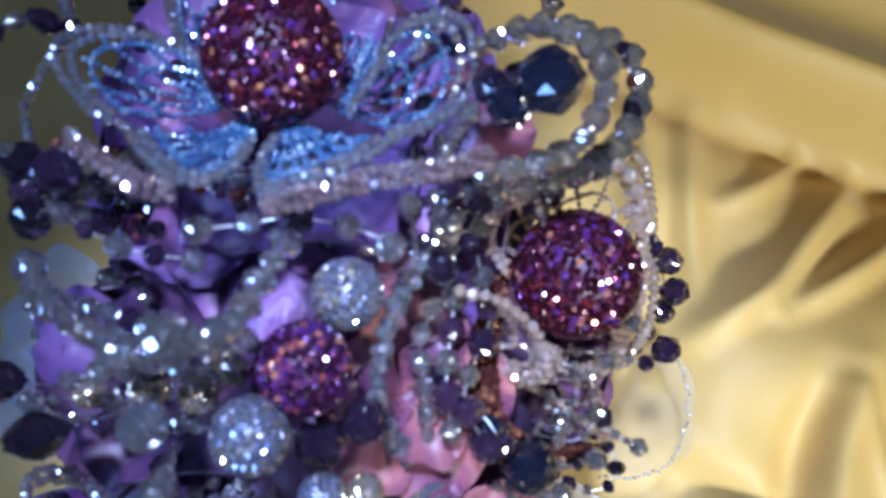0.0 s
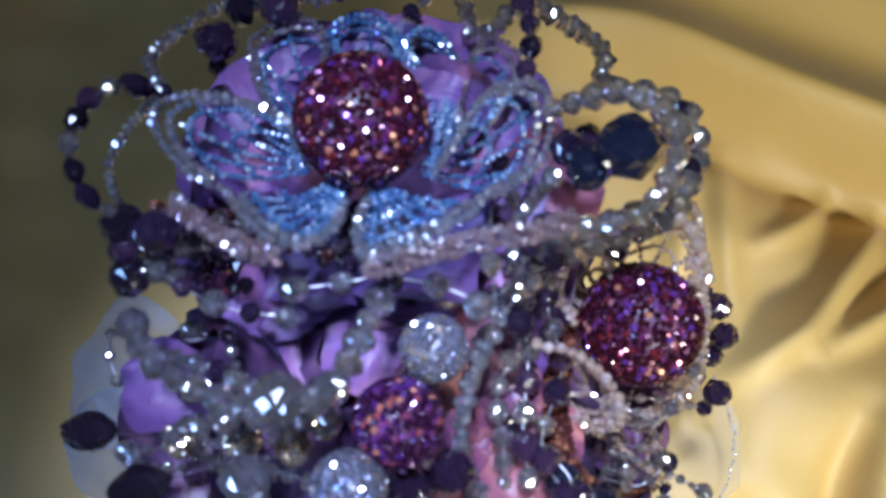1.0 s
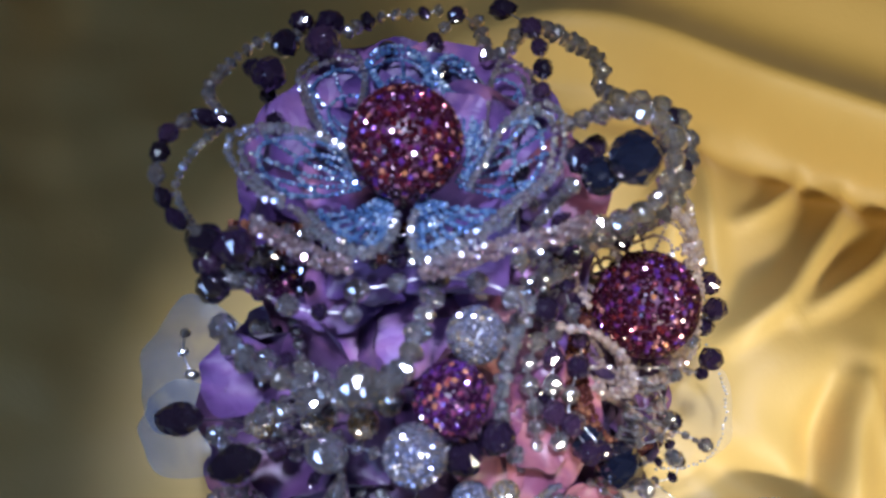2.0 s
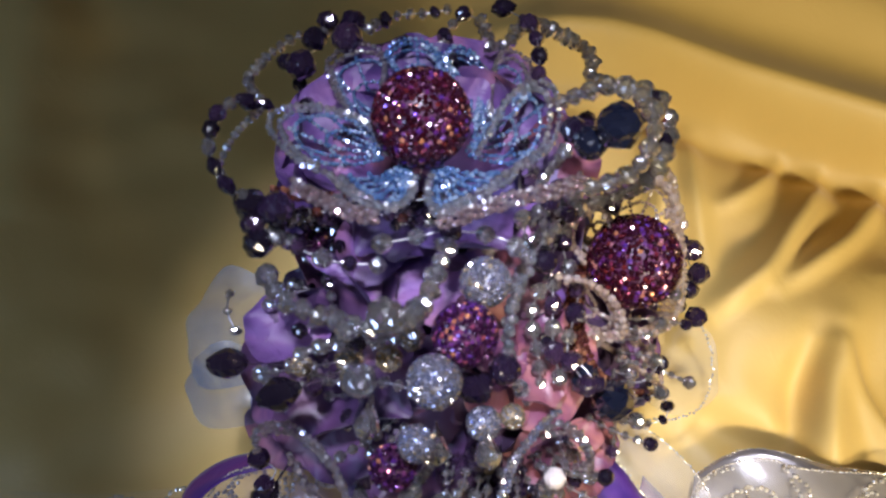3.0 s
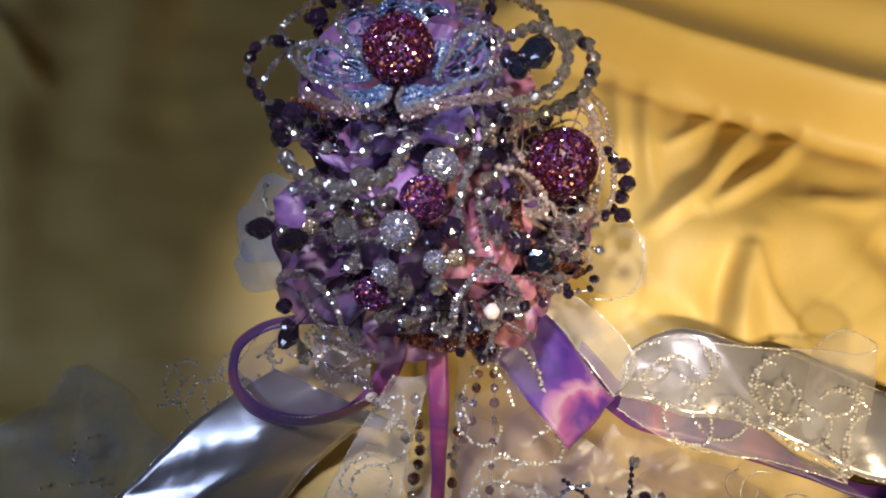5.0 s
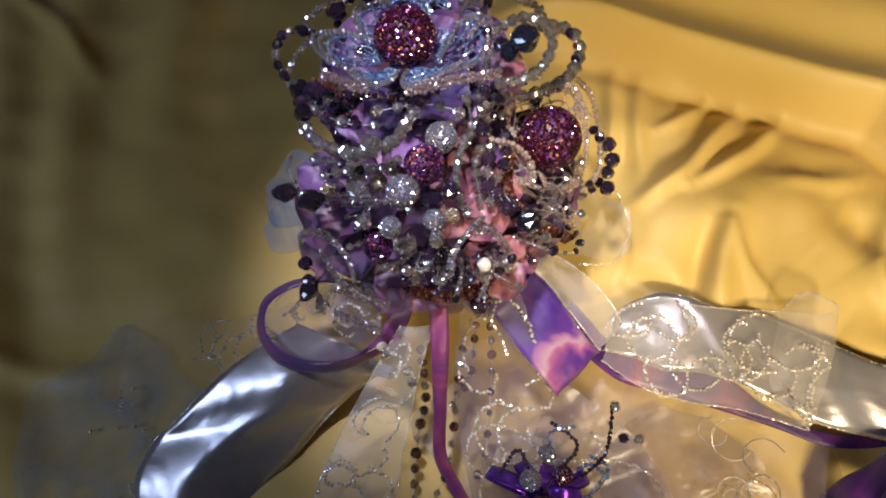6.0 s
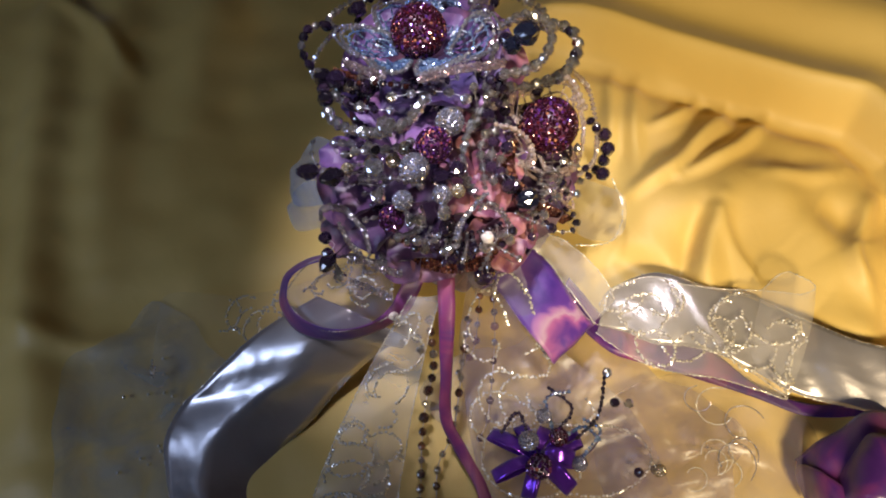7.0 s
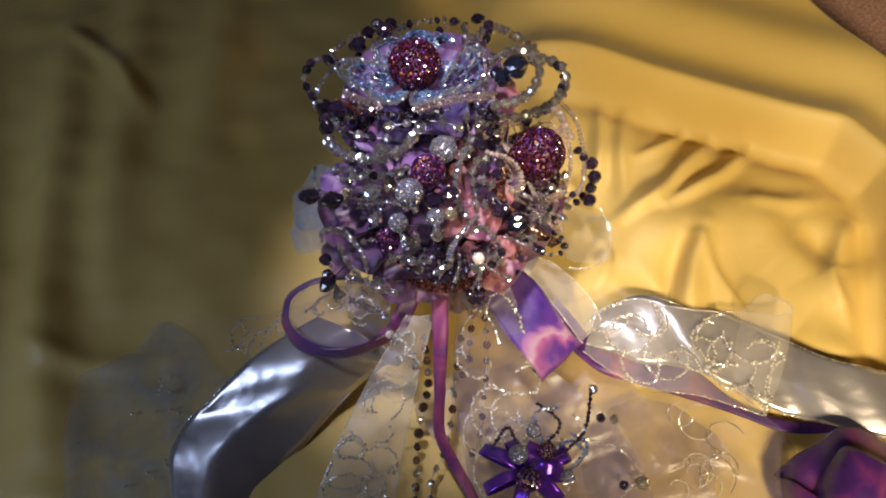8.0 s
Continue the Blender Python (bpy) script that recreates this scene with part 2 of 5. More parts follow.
def part(name, data, mat, parent=None, label="", at=Matrix(), kind=""):
    """Link a bmesh or mesh as one object under a thing or a part; at is its pose in the world."""
    if isinstance(data, bmesh.types.BMesh):
        me = bpy.data.meshes.new(name)
        data.to_mesh(me)
        data.free()
    else:
        me = data
    if not me.materials:
        me.materials.append(mat)
    ob = new(name, me)
    if parent:
        ob.parent = parent
        ob.matrix_parent_inverse = PLACE[parent].inverted()
    ob.matrix_basis = at
    PLACE[ob] = at
    return tagged(ob, label, "" if parent else KINDS.get(name, ""), "" if parent else GROUPS.get(name, ""), kind)


def mesh_of(name, verts, faces, mat, smooth=True):
    me = bpy.data.meshes.new(name)
    me.from_pydata([tuple(map(float, v)) for v in verts], [], [tuple(map(int, q)) for q in faces])
    me.materials.append(mat)
    if smooth:
        me.polygons.foreach_set("use_smooth", [True] * len(me.polygons))
    me.update()
    return me


def spline(points, count):
    """Even steps along a smooth curve through the points."""
    p = np.array(points, float)
    p = np.vstack([2 * p[0] - p[1], p, 2 * p[-1] - p[-2]])
    out = []
    for i in range(1, len(p) - 2):
        for s in np.linspace(0, 1, 24, endpoint=False):
            a, b, c, d = p[i - 1:i + 3]
            out.append(0.5 * (2 * b + (c - a) * s + (2 * a - 5 * b + 4 * c - d) * s * s + (3 * b - a - 3 * c + d) * s ** 3))
    out.append(p[-2])
    out = np.array(out)
    run = np.concatenate([[0], np.cumsum(np.linalg.norm(np.diff(out[:, :3], axis=0), axis=1))])
    at = np.linspace(0, run[-1], count)
    return np.stack([np.interp(at, run, out[:, k]) for k in range(out.shape[1])], 1), run[-1]


def length_of(points):
    return spline(points, 2)[1]


def tube(points, radius, sides=6, count=None):
    """Vertices and faces of a thin round wire."""
    count = count or max(6, int(length_of(points) / 0.003))
    line, _ = spline(points, count)
    verts, faces = [], []
    tang = np.gradient(line, axis=0)
    for i, (c, t) in enumerate(zip(line, tang)):
        t = Vector(t).normalized()
        u = t.orthogonal().normalized() if i == 0 else (u - t * u.dot(t)).normalized()
        w = t.cross(u)
        for k in range(sides):
            a = 2 * math.pi * k / sides
            verts.append(Vector(c) + radius * (math.cos(a) * u + math.sin(a) * w))
    for i in range(count - 1):
        for k in range(sides):
            j = (k + 1) % sides
            faces.append((i * sides + k, i * sides + j, (i + 1) * sides + j, (i + 1) * sides + k))
    return verts, faces


def wire(name, points, radius, mat, parent, label=""):
    return part(name, mesh_of(name, *tube(points, radius), mat), mat, parent, label)


def lathe(profile, sides):
    """Vertices and faces of a turned form, closed at both ends; profile: (radius, height)."""
    verts, faces = [], []
    for r, h in profile:
        for k in range(sides):
            a = 2 * math.pi * (k + 0.5) / sides
            verts.append((r * math.cos(a), r * math.sin(a), h))
    n = len(profile)
    for i in range(n - 1):
        for k in range(sides):
            j = (k + 1) % sides
            faces.append((i * sides + k, i * sides + j, (i + 1) * sides + j, (i + 1) * sides + k))
    faces.append(tuple(range(sides))[::-1])
    faces.append(tuple((n - 1) * sides + k for k in range(sides)))
    return verts, faces


# cut beads of unit radius, axis along z
RONDELLE = lathe([(0.30, -0.68), (0.68, -0.52), (0.92, -0.26), (1.0, 0.0), (0.92, 0.26), (0.68, 0.52), (0.30, 0.68)], 9)
ROUND_CUT = lathe([(0.28, -0.94), (0.62, -0.78), (0.88, -0.46), (0.99, -0.10), (0.97, 0.24), (0.80, 0.58), (0.54, 0.82), (0.28, 0.94)], 10)
OVAL_CUT = lathe([(0.24, -1.28), (0.54, -1.02), (0.82, -0.62), (0.98, -0.18), (0.98, 0.20), (0.82, 0.64), (0.52, 1.04), (0.24, 1.28)], 10)
DROP_CUT = lathe([(0.10, 1.9), (0.26, 1.35), (0.52, 0.75), (0.80, 0.15), (0.96, -0.35), (0.88, -0.80), (0.58, -1.10), (0.15, -1.25)], 10)
SEED = lathe([(0.40, -0.86), (0.92, -0.36), (0.92, 0.36), (0.40, 0.86)], 6)
FINE_CUT = lathe([(math.cos(0.143 * math.pi * (k - 3)) + 0.02, math.sin(0.143 * math.pi * (k - 3))) for k in range(7)], 15)
BEAD_MESHES = {}


def bead_mesh(form, mat):
    """One of three hand-cut versions of a bead."""
    key = (id(form), mat.name, random.randrange(3))
    if key not in BEAD_MESHES:
        rough_cut = random.Random(len(BEAD_MESHES))
        form = ([tuple(c * rough_cut.uniform(0.88, 1.10) for c in v) for v in form[0]], form[1])
        BEAD_MESHES[key] = mesh_of("bead", *form, mat, smooth=False)
    return BEAD_MESHES[key]


def bead(parent, form, mat, place, radius, axis=(0, 0, 1), name="bead", label=""):
    q = Vector((0, 0, 1)).rotation_difference(Vector(axis).normalized()) @ Euler((0, 0, random.random() * 6.3)).to_quaternion()
    m = Matrix.LocRotScale(Vector(place), q, (radius,) * 3)
    return part(name, bead_mesh(form, mat), mat, parent, label, m)


def strand(parent, points, radius, mat, form=RONDELLE, gap=1.35, second=None, every=0, second_radius=None, name="bead_strand", label="", wire_mat=None):
    """A wired string of separate cut beads along a curve; every n-th bead may be another."""
    step = radius * gap
    total = length_of(points)
    count = max(2, int(total / step))
    line, _ = spline(points, count)
    tang = np.gradient(line, axis=0)
    base = wire(name, points, 0.00035, wire_mat or M_WIRE, parent, label)
    for i, (c, t) in enumerate(zip(line, tang)):
        other = every and i % every == every - 1
        jitter = 1 + 0.34 * (random.random() - 0.5)
        bead(base, form, second if other else mat, c, (second_radius or radius) * jitter if other else radius * jitter, t + np.random.normal(0, 0.25, 3) * np.linalg.norm(t))
    return base


def seeds(name, curves, radius, mat, parent, label="", gap=1.75, stray=0.13):
    """Rows of small seed beads threaded close together, one part."""
    sv, sf = np.array(SEED[0]), SEED[1]
    verts, faces = [], []
    for points in curves:
        count = max(3, int(length_of(points) / (radius * gap)))
        line, _ = spline(points, count)
        tang = np.gradient(line, axis=0)
        for c, t in zip(line, tang):
            q = Vector((0, 0, 1)).rotation_difference(Vector(t).normalized()).to_matrix()
            turn = np.array(q @ Matrix.Rotation(random.random() * 6.3, 3, "Z"))
            k = len(verts)
            size = radius * (1 + 0.22 * (random.random() - 0.5))
            verts.extend((sv * size) @ turn.T + c + np.random.normal(0, radius * stray, 3))
            faces.extend([tuple(k + i for i in q_) for q_ in sf])
    return part(name, mesh_of(name, verts, faces, mat, smooth=False), mat, parent, label, kind="stuff")


def twisted(points, spread, plies):
    """Curves that wind round one another along a line, for a rope of beads."""
    line, total = spline(points, 40)
    out = []
    for k in range(plies):
        a = 2 * math.pi * k / plies + np.linspace(0, total * 190, 40)
        out.append([tuple(p + np.array((0.3 * spread * math.sin(b), spread * math.cos(b), 0.8 * spread * math.sin(b)))) for p, b in zip(line, a)])
    return out


def stone_ball(parent, place, radius, mat, core_mat, stones, name, label):
    """A ball paved with small pointed rhinestones."""
    bm = bmesh.new()
    bmesh.ops.create_uvsphere(bm, u_segments=28, v_segments=18, radius=radius * 0.955)
    for f in bm.faces:
        f.smooth = True
    at = pose(*place, random.uniform(0, 360), random.uniform(0, 360), 0)
    core = part(name, bm, core_mat, parent, label, at)
    verts, faces = [], []
    size = radius * 2.0 / math.sqrt(stones)
    for i in range(stones):
        h = 1 - 2 * (i + 0.5) / stones
        a = i * 2.399963
        n = Vector((math.sqrt(1 - h * h) * math.cos(a), math.sqrt(1 - h * h) * math.sin(a), h))
        n = (n + Vector(np.random.normal(0, 0.45 / math.sqrt(stones), 3))).normalized()
        n2 = (n + Vector(np.random.normal(0, 0.34, 3))).normalized()
        u = n2.orthogonal().normalized()
        u.rotate(Matrix.Rotation(random.random() * 6, 3, n2))
        w = n2.cross(u)
        k = len(verts)
        c = n * radius * 0.945
        for rr, hh in ((1.0, 0.0), (0.95, 0.42), (0.52, 0.80)):
            for s in range(6):
                g = math.pi * s / 3
                verts.append(c + size * (rr * (math.cos(g) * u + math.sin(g) * w) + hh * n2))
        for r in range(2):
            for s in range(6):
                e = (s + 1) % 6
                faces.append((k + r * 6 + s, k + r * 6 + e, k + r * 6 + 6 + e, k + r * 6 + 6 + s))
        faces.append(tuple(k + 12 + s for s in range(6)))
    part("rhinestone_paving", mesh_of("rhinestones", verts, faces, mat, smooth=False), mat, core, at=at, kind="stuff")
    return core


def frame_of(normal, ahead):
    """Axes: along the petal, across it, up out of it."""
    n = Vector(normal).normalized()
    a = Vector(ahead)
    a = (a - n * a.dot(n)).normalized()
    return a, n.cross(a), n


def silk_petal(parent, base, normal, ahead, length, width, mat, cup=0.3, curl=0.25, ruffle=0.08, name="petal", label=""):
    """One cupped petal with a ruffled rim and a little thickness."""
    a, b, n = frame_of(normal, ahead)
    nu, nv = 12, 11
    ph, verts, faces = random.random() * 6, [], []
    for side in (0, 1):
        for i in range(nu):
            s = i / (nu - 1)
            half = width * 0.5 * (0.18 + 0.82 * math.sin(min(1.0, s * 1.25) * math.pi / 2) ** 0.8) * (1 - 0.45 * max(0, (s - 0.72) / 0.28) ** 2)
            for j in range(nv):
                v = 2 * j / (nv - 1) - 1
                rim = max(abs(v), s) ** 3
                h = cup * width * (v * v) * 0.5 + curl * length * (math.sin(s * 2.0) - 1.1 * s * s) * 0.6
                h += ruffle * length * rim * math.sin(5 * v + ph + 4 * s) + 0.02 * length * math.sin(9 * s + 3 * v + ph)
                u = length * s * (1 - 0.10 * v * v * s)
                verts.append(Vector(base) + a * u + b * (half * v) + n * (h - side * 0.0005))
    m = nu * nv
    for i in range(nu - 1):
        for j in range(nv - 1):
            q = (i * nv + j, (i + 1) * nv + j, (i + 1) * nv + j + 1, i * nv + j + 1)
            faces.append(q)
            faces.append(tuple(m + k for k in q[::-1]))
    return part(name, mesh_of(name, verts, faces, mat), mat, parent, label)


def silk_flower(parent, place, normal, radius, mat, rings, label, inner=0.35, name="silk_flower"):
    """Rings of petals round a small dark heart."""
    n = Vector(normal).normalized()
    bm = bmesh.new()
    bmesh.ops.create_icosphere(bm, subdivisions=2, radius=radius * 0.28)
    for f in bm.faces:
        f.smooth = True
    heart = part(name, bm, mat, parent, label, Matrix.Translation(Vector(place) - n * radius * 0.2))
    u = n.orthogonal().normalized()
    w = n.cross(u)
    for r, count in enumerate(rings):
        k = (r + 1) / len(rings)
        for i in range(count):
            a = 2 * math.pi * (i + 0.5 * (r % 2) + random.uniform(-0.12, 0.12)) / count
            out = math.cos(a) * u + math.sin(a) * w
            lift = (1 - k) * 1.1 + 0.15
            ahead = (out + n * lift).normalized()
            nn = (n - out * lift).normalized()
            size = radius * (0.55 + 0.45 * k) * random.uniform(0.9, 1.1)
            silk_petal(heart, Vector(place) + out * radius * 0.08 - n * radius * 0.12 * r, nn, ahead, size, size * 1.05, mat, 0.35, inner, 0.09)
    return heart


def wired_petal(rim, foot, rim_mat, row_mat, rows, radius, label, name="beaded_petal"):
    """A petal bent from beaded wire: a double rim of beads, and rows that fan out from the foot."""
    line, _ = spline(rim, 40)
    foot = np.array(foot)
    inset = [tuple(p + (foot - p) * 0.09) for p in line[2:-2:3]]
    edge = seeds(name, [rim, inset] if rows > 1 else [rim], radius, rim_mat, bouquet, label)
    fan = []
    for k in range(rows):
        tip = line[int(3 + 34 * (k + 0.5) / rows)]
        mid = foot + (tip - foot) * 0.5 - np.array((0, 0, 0.10 * np.linalg.norm(tip - foot)))
        fan.append((foot + (tip - foot) * 0.12, mid, foot + (tip - foot) * 0.84))
    if rows > 2:
        fan.append([tuple(p + (foot - p) * 0.20) for p in line[2:-2:3]])
        fan.append([tuple(p + (foot - p) * 0.45 - np.array((0, 0, 0.0015))) for p in line[2:-2:3]])
    if fan:
        seeds("seed_bead_lattice", fan, radius * 0.66, row_mat, edge)
    return edge


def ribbon(name, sections, mat, parent, label="", across=9, curl=0.0, wave=0.0, thick=0.0004, edge=None, scroll=0, scroll_seed=1, pace=70, kink=0.0):
    """A band through cross-sections (one edge, other edge), with wired edges and glitter scrolls where it has them."""
    rows = [np.concatenate([np.array(p, float), np.array(q, float)]) for p, q in sections]
    count = max(16, int(length_of([r[:3] for r in rows]) / 0.003))
    line, total = spline(rows, count)
    ph = random.random() * 6

    def at(s, v, off=0.0):
        r = np.array([np.interp(s * (count - 1), range(count), line[:, k]) for k in range(6)])
        d = np.array([np.interp(min(s + 0.02, 1) * (count - 1), range(count), line[:, k]) - np.interp(max(s - 0.02, 0) * (count - 1), range(count), line[:, k]) for k in range(6)])
        w = r[3:] - r[:3]
        t = d[:3] + d[3:]
        n = np.cross(t, w)
        n /= np.linalg.norm(n) + 1e-9
        if n[2] < 0:
            n = -n
        h = curl * (1 - (2 * v - 1) ** 2) + wave * math.sin(total * pace * s + ph + 2.5 * v) * (0.4 + 0.6 * abs(2 * v - 1)) + 0.4 * wave * math.sin(total * 2.4 * pace * s + 5 * v + ph) + kink * max(0.0, v - 0.52 + 0.10 * math.sin(9 * s + 1)) * abs(w[0])
        return r[:3] + w * v + n * (h + off)

    verts = [at(i / (count - 1), j / (across - 1)) for i in range(count) for j in range(across)]
    faces = [(i * across + j, i * across + j + 1, (i + 1) * across + j + 1, (i + 1) * across + j) for i in range(count - 1) for j in range(across - 1)]
    ob = part(name, mesh_of(name, verts, faces, mat), mat, parent, label)
    if thick:
        mod = ob.modifiers.new("thickness", "SOLIDIFY")
        mod.thickness = thick
    if edge:
        for v in (0.0, 1.0):
            pts = [at(s, v) for s in np.linspace(0, 1, max(8, count // 4))]
            seeds("wired_edge", [pts], 0.0007, edge, ob, gap=2.2, stray=0.3)
    if scroll:
        rng = random.Random(scroll_seed)
        wide = float(np.linalg.norm(line[count // 2, 3:] - line[count // 2, :3]))
        curves = []
        for _ in range(scroll):
            cs, cv, rr = rng.uniform(0.06, 0.96), rng.uniform(0.2, 0.8), rng.uniform(0.20, 0.38)
            a0, span = rng.uniform(0, 6.3), rng.uniform(2.4, 5.4)
            pts = []
            for k in range(10):
                a = a0 + span * k / 9
                q = rr * (1 - 0.035 * k)
                pts.append(at(min(1, max(0, cs + q * math.cos(a) * wide / total)), min(0.97, max(0.03, cv + q * math.sin(a))), 0.0006))
            curves.append(pts)
        seeds("glitter_scroll", curves, 0.00135, M_GLITTER, ob, gap=2.0, stray=0.35)
    return ob


# ---- the room and the cloth ----


def slab(name, x0, y0, z0, x1, y1, z1, mat, label=""):
    bm = bmesh.new()
    bmesh.ops.create_cube(bm, size=1)
    bmesh.ops.transform(bm, matrix=Matrix.Translation(((x0 + x1) / 2, (y0 + y1) / 2, (z0 + z1) / 2)) @ Matrix.Diagonal((x1 - x0, y1 - y0, z1 - z0, 1)), verts=bm.verts)
    return part(name, bm, mat, None, label, kind="structure")


slab("floor", -1.3, -2.2, -0.08, 2.4, 2.4, -0.03, M_FLOOR, "brown carpeted floor under the satin")
slab("ceiling", -1.3, -2.2, 1.9, 2.4, 2.4, 2.0, M_CEIL, "plain pale ceiling")
slab("wall_north", -1.3, 2.4, -0.08, 2.4, 2.5, 2.0, M_WALL, "plain painted plaster wall")
slab("wall_south", -1.3, -2.3, -0.08, 2.4, -2.2, 2.0, M_WALL, "plain painted plaster wall")
slab("wall_east", 2.4, -2.3, -0.08, 2.5, 2.5, 2.0, M_WALL, "plain painted plaster wall")
# west wall, with the opening added for the cool side light
for y0, y1, z0, z1 in ((-2.3, -0.71, -0.08, 2.0), (-0.19, 2.5, -0.08, 2.0), (-0.71, -0.19, -0.08, 0.74), (-0.71, -0.19, 1.26, 2.0)):
    slab("wall_west", -1.4, y0, z0, -1.3, y1, z1, M_WALL, "painted wall round the opening for the side light")


def smooth(v):
    v = np.clip(v, 0.0, 1.0)
    return v * v * (3 - 2 * v)


def ripple(x, y, size, seed):
    """Soft uneven waves of about unit height and the given wavelength."""
    rng = random.Random(seed)
    h = 0.0
    for k in range(6):
        a, q, ph = rng.uniform(0, 6.3), rng.uniform(0.6, 1.7) * 6.28 / size, rng.uniform(0, 6.3)
        h = h + np.sin(q * (x * math.cos(a) + y * math.sin(a)) + ph + 0.8 * np.sin(0.6 * q * (y * math.cos(a) - x * math.sin(a)) + k)) / 3
    return h


def away(x, y, line):
    """Signed distance from a line of points, positive on its left side, and how far along it the nearest point lies."""
    best, side, run, along, done = None, None, None, None, 0.0
    pts, _ = spline(line, 14)
    for (ax, ay), (bx, by) in zip(pts[:-1], pts[1:]):
        dx, dy = bx - ax, by - ay
        ll = math.hypot(dx, dy)
        t = np.clip(((x - ax) * dx + (y - ay) * dy) / ll ** 2, 0, 1)
        d = np.hypot(x - ax - t * dx, y - ay - t * dy)
        s = np.sign(dx * (y - ay) - dy * (x - ax))
        if best is None:
            best, side, along = d, s, t * ll
        else:
            near = d < best
            best, side, along = np.where(near, d, best), np.where(near, s, side), np.where(near, done + t * ll, along)
        done += ll
    return best * np.where(side == 0, 1, side), along / done


def ridge(x, y, line, wide, tall, steep=1.0):
    """A soft fold along a line; steep sharpens its left side."""
    d, s = away(x, y, line)
    w = np.where(d > 0, wide / steep, wide)
    return tall * np.exp(-(d / w) ** 2) * (0.25 + 0.75 * np.sin(np.pi * np.clip(s, 0.02, 0.98)) ** 0.6)


def fold_height(x, y):
    """The draped lie of the satin: a raised lit side, a heavy roll across the far end, drawn creases, long folds in the shade."""
    x, y = np.asarray(x, float), np.asarray(y, float)
    lit = smooth((x - 0.03) / 0.15)
    h = 0.040 * lit * smooth((y + 0.06) / 0.16) + 0.003 * ripple(x, y, 0.5, 3)
    # the roll: its near edge, then two more waves behind it
    d, s = away(x, y, ((0.046, 0.395), (0.132, 0.354), (0.186, 0.319), (0.238, 0.290), (0.288, 0.263), (0.337, 0.237), (0.375, 0.219), (0.394, 0.181), (0.394, 0.139), (0.385, 0.082), (0.373, 0.008)))
    far = np.where(d > 0, 1.0, 0.0) * smooth((x - 0.02) / 0.10)
    h = h + far * (0.034 * smooth(d / 0.030) + 0.012 * np.sin(np.clip(d, 0, 1) * 66 + 0.3 + 0.02 * ripple(x, y, 0.2, 5)) * smooth(d / 0.02) * np.exp(-np.clip(d, 0, 1) / 0.13))
    h = h - 0.010 * lit * np.exp(-((d + 0.010) / 0.012) ** 2)
    near = 1 - smooth(d / 0.012)
    # creases drawn in under the roll
    c = ridge(x, y, ((0.263, 0.259), (0.242, 0.235), (0.206, 0.200), (0.169, 0.179)), 0.011, 0.016, 1.6)
    c = c + ridge(x, y, ((0.242, 0.278), (0.217, 0.259), (0.194, 0.250)), 0.007, 0.008, 1.5)
    c = c + ridge(x, y, ((0.298, 0.244), (0.269, 0.217), (0.238, 0.200), (0.212, 0.189)), 0.010, 0.014, 1.6)
    c = c + ridge(x, y, ((0.351, 0.181), (0.319, 0.178), (0.284, 0.182)), 0.012, 0.010, 1.5)
    c = c + ridge(x, y, ((0.164, 0.318), (0.157, 0.263), (0.146, 0.211)), 0.008, 0.009) + ridge(x, y, ((0.187, 0.308), (0.178, 0.253), (0.175, 0.207)), 0.008, 0.008)
    # the full swell beside the bouquet, its gathered side and the hollow behind
    c = c + ridge(x, y, ((0.163, 0.134), (0.220, 0.167), (0.272, 0.171), (0.316, 0.135), (0.333, 0.099)), 0.040, 0.020)
    c = c + ridge(x, y, ((0.244, 0.158), (0.231, 0.133), (0.220, 0.099), (0.216, 0.065)), 0.013, 0.014) - ridge(x, y, ((0.229, 0.154), (0.212, 0.129), (0.201, 0.089)), 0.010, 0.012)
    c = c + ridge(x, y, ((0.240, 0.147), (0.249, 0.110), (0.265, 0.077)), 0.008, 0.006, 2.0)
    c = c - ridge(x, y, ((0.324, 0.149), (0.343, 0.132), (0.351, 0.105)), 0.018, 0.016) + ridge(x, y, ((0.381, 0.158), (0.358, 0.125), (0.347, 0.097), (0.354, 0.066)), 0.010, 0.012, 1.6)
    c = c + ridge(x, y, ((0.141, 0.124), (0.165, 0.107), (0.188, 0.090), (0.206, 0.075)), 0.012, -0.012)
    c = c + ridge(x, y, ((0.309, 0.056), (0.332, 0.033), (0.364, 0.009)), 0.020, 0.012)
    h = h + lit * near * (c + 0.0028 * ripple(x, y, 0.11, 8) + 0.0012 * ripple(x, y, 0.05, 9))
    # long soft folds on the shaded side
    k = smooth((0.02 - x) / 0.15)
    f = ridge(x, y, ((-0.455, 0.557), (-0.447, 0.416), (-0.438, 0.247), (-0.418, 0.100), (-0.387, -0.029)), 0.030, 0.022) + ridge(x, y, ((-0.386, 0.642), (-0.368, 0.472), (-0.370, 0.304), (-0.357, 0.170)), 0.028, 0.014)
    f = f + ridge(x, y, ((-0.253, 0.640), (-0.267, 0.458), (-0.287, 0.317)), 0.034, 0.014) + ridge(x, y, ((-0.441, 0.127), (-0.370, 0.095), (-0.294, 0.095)), 0.014, 0.008) + ridge(x, y, ((-0.461, 0.549), (-0.394, 0.485), (-0.344, 0.410)), 0.012, 0.010)
    f = f + ridge(x, y, ((-0.573, 0.519), (-0.533, 0.271), (-0.477, 0.069)), 0.030, 0.018)
    return h + k * (f + 0.003 * ripple(x, y, 0.22, 12) + 0.0012 * ripple(x, y, 0.07, 13))


